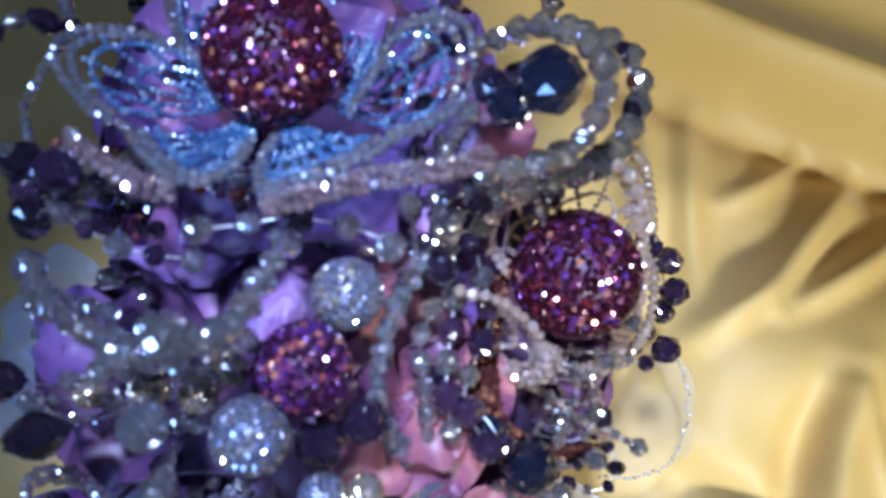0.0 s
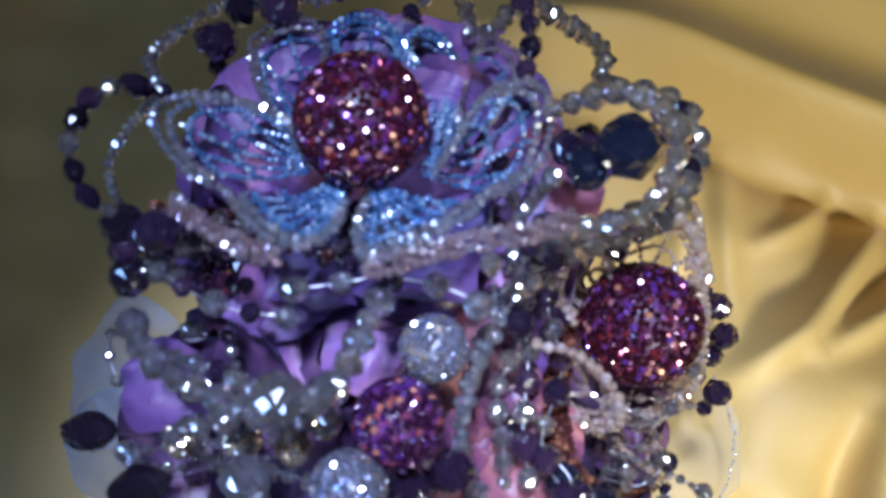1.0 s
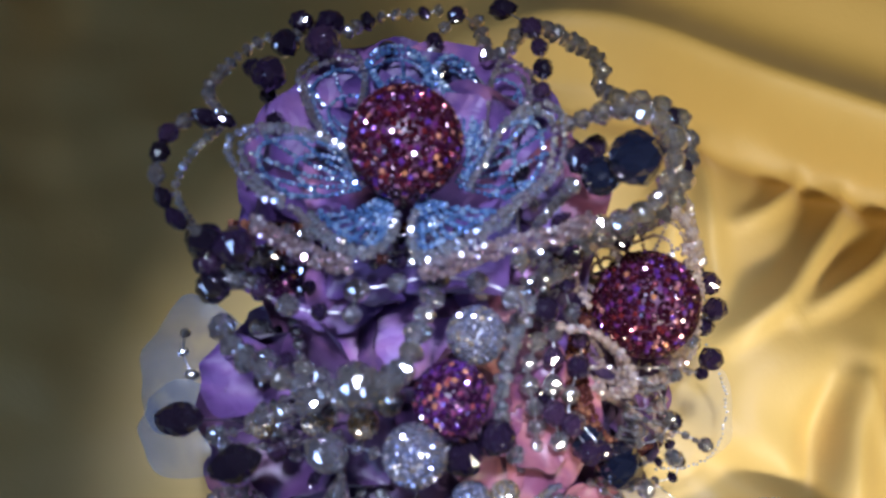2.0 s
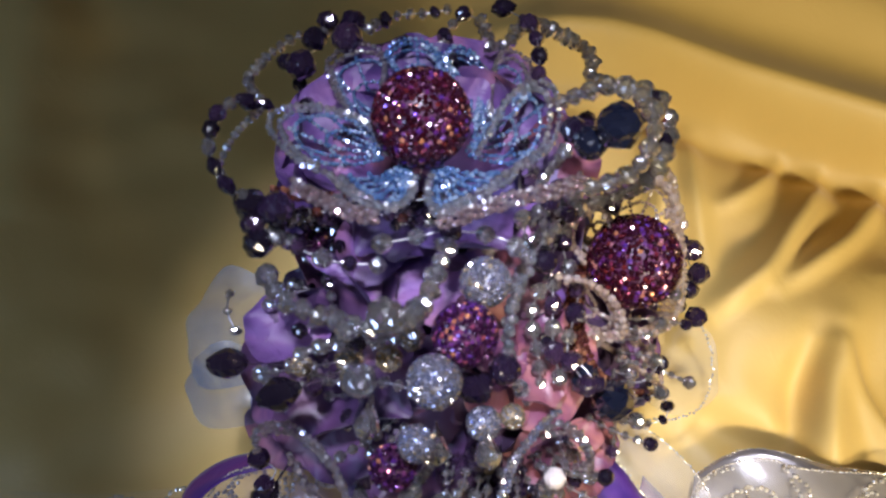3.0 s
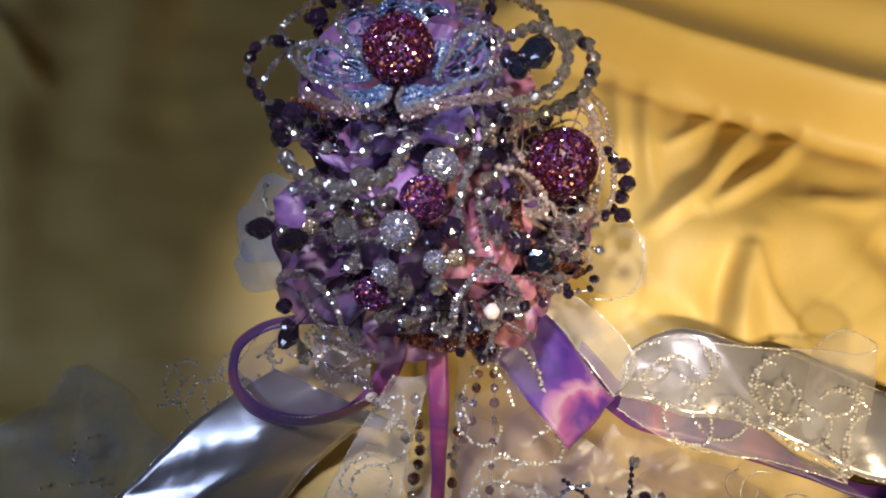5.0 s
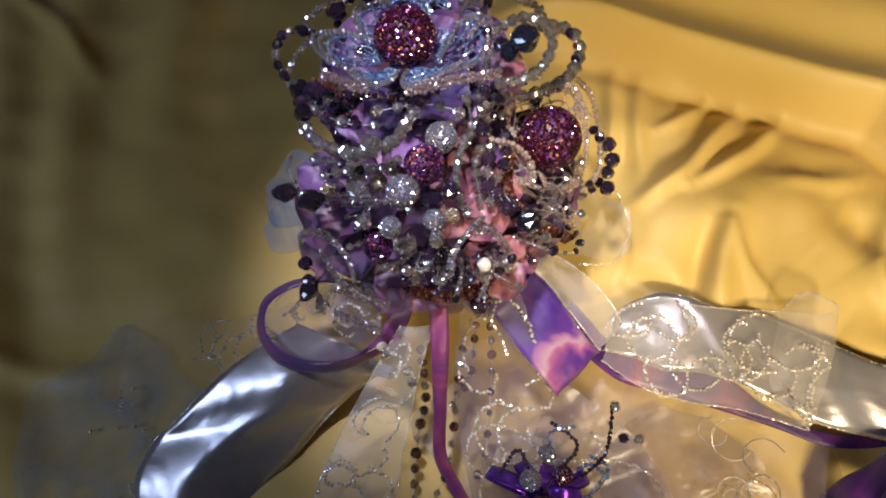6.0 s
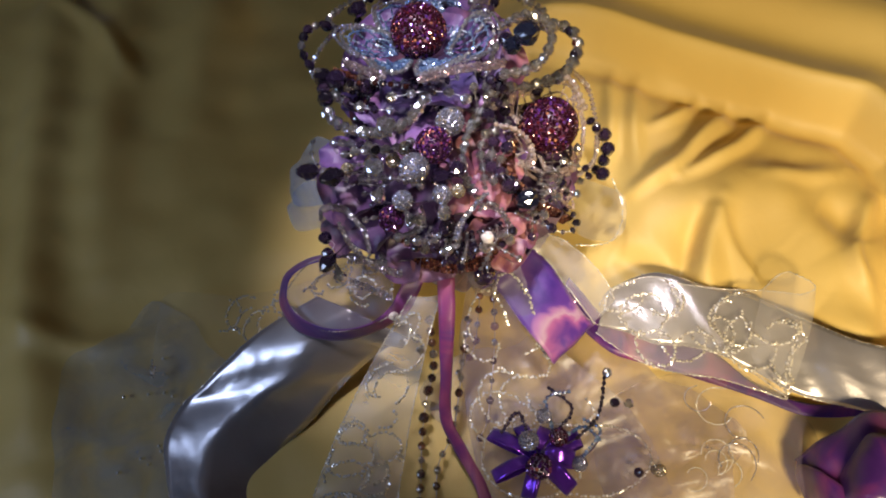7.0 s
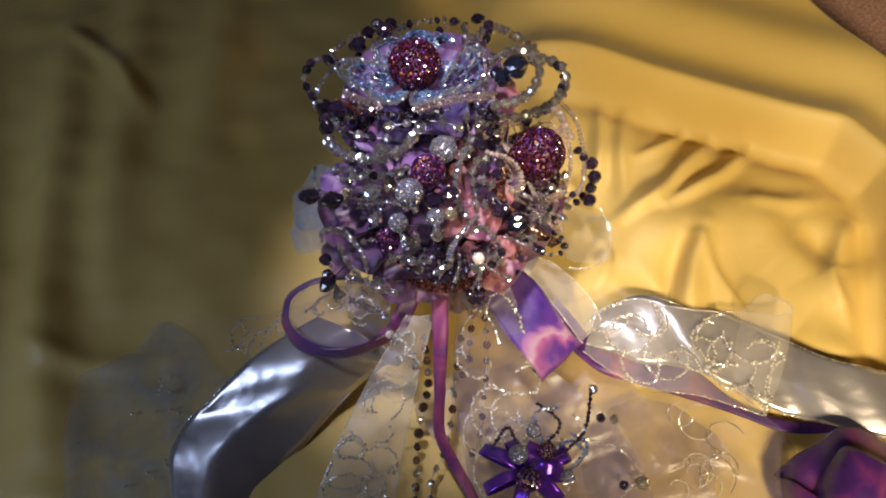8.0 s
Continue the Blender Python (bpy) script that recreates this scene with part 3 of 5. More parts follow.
def make_cloth():
    n, x0, y0, y1 = 460, -0.80, -0.62, 0.95
    rim_d = ((0.385, 0.415), (0.404, 0.351), (0.442, 0.307))
    verts = []
    for y in np.linspace(y0, y1, n):
        end = min(0.98, rim_d[0][0] + (rim_d[2][0] - rim_d[0][0]) * (y - rim_d[0][1]) / (rim_d[2][1] - rim_d[0][1]) + 0.006 * math.sin(9 * y))
        xs = np.linspace(x0, end, n)
        verts.append(np.stack([xs, np.full(n, y), np.zeros(n)], 1))
    verts = np.concatenate(verts)
    verts[:, 2] = fold_height(verts[:, 0], verts[:, 1])
    faces = [(i * n + j, i * n + j + 1, (i + 1) * n + j + 1, (i + 1) * n + j) for i in range(n - 1) for j in range(n - 1)]
    me = mesh_of("satin_cloth", verts, faces, M_CLOTH)
    ob = part("satin_cloth", me, M_CLOTH)
    mod = ob.modifiers.new("thickness", "SOLIDIFY")
    mod.thickness, mod.offset = 0.0012, -1
    return tagged(ob, "creased gold satin sheet laid in folds on the carpet", "cloth")


make_cloth()


# ---- the bouquet ----
BASE = (0.03, 0.125, 0.0)
bouquet = thing("bouquet", Matrix.Translation(BASE), "jewelled bouquet of violet silk flowers, crystal beads and ribbons on satin", "bouquet")

bm = bmesh.new()
bmesh.ops.create_cone(bm, cap_ends=True, segments=24, radius1=0.020, radius2=0.016, depth=0.13)
part("handle", bm, M_SILVER, bouquet, "satin-wrapped bouquet handle", Matrix.Translation((BASE[0], BASE[1], 0.075)))
# added gathered silk collar between flowers and cloth, blocks lamp light passing underneath
verts, faces = [], []
for i in range(15):
    k = i / 14
    for j in range(96):
        a = 2 * math.pi * j / 96
        r = 0.040 + 0.044 * k ** 0.7 + (0.003 + 0.006 * k) * math.sin(17 * a + 2 * math.sin(3 * a)) + 0.002 * math.sin(41 * a)
        verts.append((0.020 + r * math.cos(a), 0.158 + r * math.sin(a), 0.006 + 0.136 * k))
for i in range(14):
    for j in range(96):
        k = (j + 1) % 96
        faces.append((i * 96 + j, i * 96 + k, (i + 1) * 96 + k, (i + 1) * 96 + j))
part("silk_collar", mesh_of("silk_collar", verts, faces, M_MAUVE), M_MAUVE, bouquet, "added mauve silk collar round the handle, blocks light under the flowers")
bm = bmesh.new()
bmesh.ops.create_uvsphere(bm, u_segments=32, v_segments=20, radius=1)
for v in bm.verts:
    v.co *= 1 + 0.08 * noise.noise(v.co * 2.5)
for f in bm.faces:
    f.smooth = True
part("flower_core", bm, M_FOAM, bouquet, "dark violet foam core hidden under the flowers", Matrix.Translation((0.017, 0.158, 0.140)) @ Matrix.Diagonal((0.072, 0.080, 0.044, 1)))

UP = Vector((0.0, -0.22, 1.0))
# silk flowers, the large one under the red ball first
silk_flower(bouquet, (0.000, 0.213, 0.198), UP, 0.075, M_SILK, (4, 6, 8), "open violet silk flower with ruffled petals")
silk_flower(bouquet, (-0.040, 0.142, 0.172), (-0.3, -0.25, 1), 0.054, M_MAUVE, (4, 6), "violet silk flower with dark folds")
silk_flower(bouquet, (0.035, 0.127, 0.184), (0.1, -0.3, 1), 0.032, M_ROSE, (3, 5), "pink and violet silk flower")
silk_flower(bouquet, (0.049, 0.088, 0.157), (0.35, -0.5, 1), 0.030, M_ROSE, (3, 4), "pink silk flower at the rim")
silk_flower(bouquet, (-0.017, 0.099, 0.154), (-0.2, -0.45, 1), 0.038, M_MAUVE, (4, 5), "mauve silk flower at the rim")
silk_flower(bouquet, (0.083, 0.157, 0.144), (0.5, -0.1, 1), 0.036, M_MAUVE, (3, 5), "dusky mauve silk flower")
silk_flower(bouquet, (-0.065, 0.138, 0.132), (-0.6, -0.1, 1), 0.040, M_MAUVE, (3, 5), "violet silk flower on the shaded side")

# balls paved with stones
stone_ball(bouquet, (0.002, 0.218, 0.255), 0.0216, M_RUBY, M_CORE, 1000, "rhinestone_ball", "large ball paved with red and violet rhinestones")
stone_ball(bouquet, (0.095, 0.166, 0.188), 0.0226, M_RUBY, M_CORE, 1000, "rhinestone_ball", "large ball paved with wine-red rhinestones")
stone_ball(bouquet, (0.008, 0.125, 0.238), 0.0135, M_AMETHYST, M_CORE, 480, "rhinestone_ball", "ball paved with dark amethyst rhinestones")
stone_ball(bouquet, (-0.028, 0.080, 0.215), 0.0095, M_AMETHYST, M_CORE, 200, "rhinestone_ball", "small ball paved with dark amethyst rhinestones")
stone_ball(bouquet, (-0.007, 0.107, 0.238), 0.0108, M_SILVER_STONE, M_CORE_SILVER, 240, "rhinestone_ball", "silver ball paved with icy rhinestones")
stone_ball(bouquet, (-0.017, 0.085, 0.231), 0.0072, M_SILVER_STONE, M_CORE_SILVER, 150, "rhinestone_ball", "small white sparkling rhinestone ball")
stone_ball(bouquet, (0.020, 0.149, 0.231), 0.0105, M_SILVER_STONE, M_CORE_SILVER, 220, "rhinestone_ball", "pale silver rhinestone ball")
for p, r in (((-0.024, 0.122, 0.228), 0.0052), ((-0.041, 0.127, 0.220), 0.0056), ((-0.062, 0.129, 0.212), 0.0045), ((-0.014, 0.128, 0.233), 0.005), ((0.023, 0.092, 0.225), 0.0048)):
    stone_ball(bouquet, p, r, M_GOLD_STONE, M_CORE_SILVER, 90, "rhinestone_ball", "tiny champagne rhinestone ball")
stone_ball(bouquet, (0.011, 0.091, 0.224), 0.0068, M_SILVER_STONE, M_CORE_SILVER, 130, "rhinestone_ball", "small silver rhinestone ball above a crystal drop")
stone_ball(bouquet, (-0.049, 0.184, 0.215), 0.0085, M_AMETHYST, M_CORE, 160, "rhinestone_ball", "small wine rhinestone ball among crystals")

# ---- beaded petals round the two large balls ----
FLOWER_PETAL = "wired petal of clear and blue seed beads"
ROSE_PETAL = "wired petal of rose-gold seed beads"
wired_petal(((-0.015, 0.206, 0.250), (-0.022, 0.221, 0.252), (-0.033, 0.227, 0.254), (-0.048, 0.230, 0.257), (-0.059, 0.227, 0.259), (-0.062, 0.220, 0.260), (-0.058, 0.210, 0.261), (-0.049, 0.199, 0.262), (-0.038, 0.192, 0.262)), (-0.012, 0.207, 0.243), M_SEED_ICE, M_SEED_BLUE, 7, 0.0017, FLOWER_PETAL)
wired_petal(((-0.038, 0.192, 0.262), (-0.033, 0.183, 0.265), (-0.025, 0.174, 0.268), (-0.015, 0.170, 0.268), (-0.007, 0.177, 0.264), (-0.004, 0.189, 0.256)), (-0.006, 0.203, 0.243), M_SEED_ICE, M_SEED_BLUE, 9, 0.0019, FLOWER_PETAL)
wired_petal(((0.002, 0.189, 0.255), (-0.000, 0.176, 0.264), (0.003, 0.165, 0.270), (0.017, 0.170, 0.268), (0.032, 0.178, 0.266), (0.039, 0.186, 0.262)), (0.005, 0.201, 0.243), M_SEED_ICE, M_SEED_BLUE, 9, 0.0019, FLOWER_PETAL)
wired_petal(((0.024, 0.201, 0.248), (0.032, 0.210, 0.254), (0.041, 0.221, 0.260), (0.049, 0.222, 0.264), (0.057, 0.223, 0.262), (0.062, 0.222, 0.250), (0.062, 0.214, 0.242), (0.056, 0.204, 0.240), (0.045, 0.195, 0.245), (0.032, 0.188, 0.250)), (0.018, 0.205, 0.242), M_SEED_ICE, M_SEED_BLUE, 7, 0.0017, FLOWER_PETAL)
wired_petal(((0.021, 0.244, 0.245), (0.017, 0.258, 0.238), (0.024, 0.265, 0.235), (0.032, 0.260, 0.233), (0.034, 0.248, 0.230), (0.031, 0.232, 0.235), (0.024, 0.212, 0.243)), (0.018, 0.227, 0.243), M_SEED_BLUE, M_SEED_BLUE, 3, 0.0014, FLOWER_PETAL)
wired_petal(((-0.005, 0.255, 0.235), (-0.009, 0.266, 0.235), (-0.002, 0.272, 0.235), (0.009, 0.270, 0.235), (0.016, 0.261, 0.235), (0.016, 0.250, 0.235)), (0.005, 0.238, 0.242), M_SEED_BLUE, M_SEED_BLUE, 3, 0.0014, FLOWER_PETAL)
wired_petal(((-0.017, 0.212, 0.246), (-0.028, 0.228, 0.245), (-0.035, 0.250, 0.240), (-0.036, 0.265, 0.235), (-0.026, 0.274, 0.232), (-0.015, 0.273, 0.232), (-0.010, 0.263, 0.234), (-0.013, 0.247, 0.238), (-0.016, 0.230, 0.243)), (-0.013, 0.223, 0.243), M_SEED_CLEAR, M_SEED_BLUE, 6, 0.0015, FLOWER_PETAL)
wired_petal(((0.033, 0.221, 0.242), (0.037, 0.243, 0.232), (0.044, 0.264, 0.225), (0.052, 0.267, 0.222), (0.058, 0.258, 0.224), (0.054, 0.242, 0.230), (0.044, 0.224, 0.238)), (0.025, 0.216, 0.240), M_SEED_CLEAR, M_SEED_BLUE, 4, 0.0014, FLOWER_PETAL)
wired_petal(((-0.067, 0.245, 0.235), (-0.081, 0.244, 0.220), (-0.090, 0.240, 0.210), (-0.093, 0.231, 0.207), (-0.088, 0.217, 0.210), (-0.078, 0.206, 0.215), (-0.065, 0.198, 0.220)), (-0.050, 0.217, 0.225), M_SEED_ICE, M_SEED_BLUE, 0, 0.0022, "outer wired petal rimmed with clear crystals")
wired_petal(((0.054, 0.153, 0.215), (0.067, 0.149, 0.214), (0.078, 0.138, 0.210), (0.080, 0.129, 0.200), (0.076, 0.129, 0.190), (0.066, 0.136, 0.185), (0.063, 0.147, 0.190)), (0.061, 0.159, 0.185), M_SEED_PINK, M_SEED_PINK, 3, 0.0020, ROSE_PETAL)
wired_petal(((0.069, 0.135, 0.175), (0.082, 0.130, 0.165), (0.099, 0.122, 0.145), (0.107, 0.119, 0.135), (0.107, 0.127, 0.140), (0.096, 0.137, 0.155), (0.080, 0.139, 0.170)), (0.069, 0.143, 0.170), M_SEED_PINK, M_SEED_PINK, 3, 0.0016, ROSE_PETAL)
wired_petal(((0.118, 0.188, 0.190), (0.122, 0.174, 0.180), (0.121, 0.163, 0.165), (0.115, 0.149, 0.155), (0.105, 0.139, 0.155), (0.094, 0.137, 0.160)), (0.105, 0.165, 0.165), M_SEED_PINK, M_SEED_PINK, 2, 0.0016, ROSE_PETAL)
wired_petal(((0.084, 0.180, 0.200), (0.083, 0.194, 0.200), (0.096, 0.201, 0.200), (0.113, 0.204, 0.195), (0.120, 0.193, 0.192), (0.114, 0.179, 0.190)), (0.100, 0.184, 0.185), M_SEED_PINK, M_SEED_PINK, 4, 0.0016, ROSE_PETAL)
wired_petal(((0.070, 0.166, 0.195), (0.063, 0.177, 0.200), (0.068, 0.187, 0.205), (0.083, 0.194, 0.200), (0.090, 0.186, 0.195)), (0.083, 0.180, 0.180), M_SEED_PINK, M_SEED_PINK, 4, 0.0016, ROSE_PETAL)
wired_petal(((0.084, 0.143, 0.180), (0.090, 0.138, 0.165), (0.107, 0.143, 0.158), (0.116, 0.160, 0.165)), (0.097, 0.158, 0.165), M_SEED_PINK, M_SEED_PINK, 2, 0.0015, ROSE_PETAL)
# narrow wired loops low on the shaded side
for rim in (((-0.087, 0.101, 0.190), (-0.086, 0.107, 0.192), (-0.074, 0.108, 0.192), (-0.064, 0.101, 0.191), (-0.054, 0.087, 0.188), (-0.050, 0.072, 0.186)), ((-0.057, 0.069, 0.184), (-0.066, 0.081, 0.184), (-0.073, 0.095, 0.186)), ((-0.069, 0.072, 0.172), (-0.056, 0.069, 0.172), (-0.041, 0.061, 0.170), (-0.029, 0.057, 0.169)), ((-0.069, 0.059, 0.160), (-0.056, 0.052, 0.160), (-0.044, 0.046, 0.158), (-0.039, 0.043, 0.156)), ((0.037, 0.088, 0.205), (0.045, 0.089, 0.205), (0.053, 0.084, 0.200), (0.056, 0.076, 0.190), (0.050, 0.074, 0.185))):
    seeds("bead_loop", twisted(rim, 0.0022, 3), 0.0016, M_SEED_CLEAR, bouquet, "wired loop wound with clear seed beads")
# pale rose ropes at the foot of the large flower
for pts in (((-0.053, 0.187, 0.266), (-0.043, 0.178, 0.270), (-0.031, 0.169, 0.273), (-0.022, 0.166, 0.272)), ((0.003, 0.162, 0.270), (0.013, 0.163, 0.270), (0.025, 0.167, 0.268), (0.038, 0.170, 0.266), (0.051, 0.172, 0.263), (0.064, 0.179, 0.255))):
    seeds("bead_rope", twisted(pts, 0.0026, 4), 0.0016, M_SEED_ROSE, bouquet, "thick rope of pale rose seed beads")
# silver pave band, brown seed ropes
seeds("pave_band", [np.array(((0.042, 0.094, 0.214), (0.031, 0.086, 0.208), (0.021, 0.076, 0.203), (0.017, 0.067, 0.198))) + np.array((0.0016 * k, 0, 0)) for k in range(-1, 2)], 0.0012, M_SILVER_STONE, bouquet, "curved band of silver rhinestones")
seeds("bead_rope", [np.array(((0.068, 0.167, 0.187), (0.061, 0.139, 0.190), (0.061, 0.115, 0.197), (0.076, 0.109, 0.171), (0.103, 0.117, 0.119))) + np.array((0.002 * k, 0.001 * k, 0)) for k in range(-2, 3)], 0.0015, M_SEED_BROWN, bouquet, "rope of red-brown seed beads")
seeds("bead_rope", [np.array(((-0.029, 0.089, 0.158), (-0.014, 0.074, 0.154), (0.010, 0.065, 0.157), (0.032, 0.067, 0.158), (0.048, 0.077, 0.166))) + np.array((0, 0.0017 * k, 0.001 * k)) for k in range(-2, 3)], 0.0016, M_SEED_BROWN, bouquet, "collar of red-brown seed beads under the flowers")
seeds("bead_rope", [np.array(((-0.064, 0.195, 0.248), (-0.044, 0.201, 0.225), (-0.021, 0.206, 0.213), (0.007, 0.199, 0.212))) + np.array((0, 0.0017 * k, 0)) for k in range(-1, 2)], 0.0016, M_SEED_BROWN, bouquet, "rope of red-brown seed beads")

# ---- strings of cut beads ----
DARK = "string of smoky faceted beads"
CLEAR = "string of clear faceted crystals"
strand(bouquet, ((-0.066, 0.244, 0.238), (-0.074, 0.242, 0.246), (-0.082, 0.237, 0.252), (-0.086, 0.227, 0.256), (-0.088, 0.216, 0.258), (-0.087, 0.208, 0.258), (-0.084, 0.200, 0.257), (-0.080, 0.195, 0.255), (-0.074, 0.192, 0.250), (-0.067, 0.190, 0.242), (-0.057, 0.189, 0.236), (-0.044, 0.187, 0.232)), 0.0038, M_JET, OVAL_CUT, 2.3, M_CRYSTAL, 3, 0.0034, label=DARK)
strand(bouquet, ((-0.067, 0.247, 0.235), (-0.075, 0.266, 0.225), (-0.070, 0.278, 0.220), (-0.061, 0.290, 0.215), (-0.050, 0.296, 0.215)), 0.0030, M_CRYSTAL, RONDELLE, 1.6, label=CLEAR)
strand(bouquet, ((-0.042, 0.287, 0.222), (-0.031, 0.296, 0.220), (-0.018, 0.291, 0.220), (-0.010, 0.298, 0.215), (0.001, 0.301, 0.215), (0.015, 0.300, 0.215), (0.024, 0.301, 0.215)), 0.0034, M_CRYSTAL, RONDELLE, 1.7, M_JET, 4, 0.0040, label=CLEAR)
strand(bouquet, ((-0.058, 0.282, 0.214), (-0.053, 0.270, 0.218), (-0.050, 0.259, 0.222), (-0.048, 0.247, 0.228)), 0.0040, M_JET, OVAL_CUT, 2.6, label=DARK)
strand(bouquet, ((0.032, 0.301, 0.210), (0.022, 0.285, 0.220), (0.018, 0.272, 0.228), (0.021, 0.258, 0.235)), 0.0042, M_JET, ROUND_CUT, 2.4, M_CRYSTAL, 2, 0.0034, label=DARK)
strand(bouquet, ((0.053, 0.303, 0.208), (0.063, 0.287, 0.215), (0.062, 0.261, 0.231), (0.057, 0.239, 0.245)), 0.0045, M_JET, OVAL_CUT, 3.1, label=DARK)
strand(bouquet, ((0.034, 0.304, 0.205), (0.041, 0.299, 0.205), (0.042, 0.286, 0.210), (0.043, 0.274, 0.215), (0.051, 0.279, 0.212), (0.057, 0.288, 0.208)), 0.0044, M_CRYSTAL, RONDELLE, 1.6, label=CLEAR)
strand(bouquet, ((0.062, 0.293, 0.206), (0.072, 0.296, 0.200), (0.082, 0.296, 0.190), (0.094, 0.296, 0.178), (0.101, 0.290, 0.172), (0.096, 0.275, 0.180), (0.100, 0.262, 0.190)), 0.0044, M_CRYSTAL, RONDELLE, 1.35, label=CLEAR)
strand(bouquet, ((0.098, 0.257, 0.200), (0.109, 0.251, 0.205), (0.120, 0.243, 0.205), (0.124, 0.232, 0.200), (0.119, 0.217, 0.200), (0.109, 0.204, 0.200), (0.093, 0.195, 0.205), (0.076, 0.189, 0.210), (0.060, 0.187, 0.215)), 0.0052, M_CRYSTAL, ROUND_CUT, 1.7, label=CLEAR)
strand(bouquet, ((0.065, 0.226, 0.240), (0.076, 0.224, 0.250), (0.086, 0.222, 0.255), (0.096, 0.216, 0.255), (0.102, 0.209, 0.250), (0.100, 0.199, 0.245), (0.092, 0.189, 0.240), (0.081, 0.186, 0.235), (0.064, 0.184, 0.235)), 0.0046, M_CRYSTAL, ROUND_CUT, 1.6, label=CLEAR)
strand(bouquet, ((0.118, 0.243, 0.205), (0.121, 0.229, 0.202), (0.119, 0.219, 0.200), (0.112, 0.209, 0.200), (0.099, 0.200, 0.200), (0.088, 0.191, 0.200)), 0.0040, M_JET, OVAL_CUT, 2.3, M_SEED_BROWN, 2, 0.0018, label=DARK)
strand(bouquet, ((0.107, 0.205, 0.200), (0.115, 0.199, 0.198), (0.119, 0.191, 0.194), (0.124, 0.185, 0.180)), 0.0030, M_SEED_PINK, ROUND_CUT, 1.6, label="string of rose-tinted crystals")
strand(bouquet, ((0.130, 0.195, 0.145), (0.137, 0.192, 0.132), (0.140, 0.181, 0.122), (0.136, 0.171, 0.115), (0.123, 0.156, 0.120), (0.109, 0.149, 0.125), (0.098, 0.149, 0.130)), 0.0040, M_JET, RONDELLE, 2.3, M_CRYSTAL, 4, 0.0040, label=DARK)
strand(bouquet, ((0.119, 0.220, 0.181), (0.131, 0.215, 0.160), (0.135, 0.193, 0.134), (0.130, 0.165, 0.132), (0.115, 0.145, 0.143)), 0.0026, M_SEED_PINK, RONDELLE, 1.5, label="string of rose-tinted crystals")
strand(bouquet, ((0.103, 0.123, 0.130), (0.109, 0.113, 0.130), (0.108, 0.103, 0.130), (0.097, 0.101, 0.130), (0.087, 0.105, 0.135), (0.079, 0.112, 0.140)), 0.0034, M_JET, RONDELLE, 2.1, M_CRYSTAL, 5, 0.0025, label=DARK)
strand(bouquet, ((-0.069, 0.158, 0.246), (-0.064, 0.148, 0.248), (-0.051, 0.137, 0.252), (-0.038, 0.130, 0.256), (-0.025, 0.124, 0.262), (-0.013, 0.126, 0.262), (-0.005, 0.137, 0.258), (0.000, 0.149, 0.254), (0.005, 0.159, 0.250)), 0.0046, M_CRYSTAL, RONDELLE, 1.55, label=CLEAR)
strand(bouquet, ((-0.078, 0.195, 0.243), (-0.065, 0.184, 0.241), (-0.049, 0.192, 0.228), (-0.026, 0.203, 0.212), (-0.007, 0.199, 0.218)), 0.0044, M_JET, ROUND_CUT, 2.0, M_CRYSTAL, 4, 0.004, label=DARK)
strand(bouquet, ((-0.073, 0.183, 0.244), (-0.059, 0.180, 0.227), (-0.040, 0.188, 0.210), (-0.020, 0.191, 0.214), (0.001, 0.189, 0.219)), 0.0042, M_JET, ROUND_CUT, 2.2, M_CRYSTAL, 2, 0.0046, label=DARK)
strand(bouquet, ((0.009, 0.194, 0.227), (0.027, 0.191, 0.216), (0.045, 0.195, 0.211), (0.064, 0.198, 0.212)), 0.0044, M_CRYSTAL, ROUND_CUT, 2.0, M_JET, 3, label=CLEAR)
seeds("bead_rope", twisted(((0.041, 0.160, 0.222), (0.033, 0.147, 0.222), (0.027, 0.129, 0.216), (0.027, 0.116, 0.206), (0.033, 0.109, 0.190)), 0.0034, 3), 0.0026, M_SEED_ICE, bouquet, "thick hanging rope of clear beads")
strand(bouquet, ((0.045, 0.150, 0.208), (0.040, 0.140, 0.204), (0.041, 0.125, 0.198), (0.041, 0.113, 0.188)), 0.0040, M_CRYSTAL, ROUND_CUT, 1.8, label=CLEAR)
strand(bouquet, ((0.048, 0.175, 0.209), (0.052, 0.156, 0.206), (0.048, 0.130, 0.205), (0.048, 0.112, 0.201)), 0.0042, M_CRYSTAL, ROUND_CUT, 2.1, M_JET, 2, 0.005, label=CLEAR)
strand(bouquet, ((0.061, 0.187, 0.203), (0.061, 0.169, 0.199), (0.063, 0.148, 0.201), (0.053, 0.122, 0.205), (0.059, 0.106, 0.203)), 0.0044, M_JET, ROUND_CUT, 2.2, M_CRYSTAL, 3, label=DARK)
strand(bouquet, ((-0.076, 0.164, 0.197), (-0.051, 0.153, 0.206), (-0.025, 0.136, 0.218), (-0.011, 0.138, 0.226)), 0.0038, M_CRYSTAL, ROUND_CUT, 2.0, M_JET, 4, label=CLEAR)
strand(bouquet, ((-0.069, 0.135, 0.197), (-0.052, 0.124, 0.202), (-0.026, 0.116, 0.213), (-0.005, 0.103, 0.220)), 0.0036, M_CRYSTAL, RONDELLE, 1.7, label=CLEAR)
strand(bouquet, ((-0.097, 0.178, 0.182), (-0.100, 0.172, 0.173), (-0.097, 0.163, 0.171)), 0.0028, M_CRYSTAL, RONDELLE, 2.2, label=CLEAR)
strand(bouquet, ((-0.093, 0.105, 0.151), (-0.085, 0.098, 0.151), (-0.092, 0.093, 0.145)), 0.0048, M_JET, ROUND_CUT, 2.0, label=DARK)

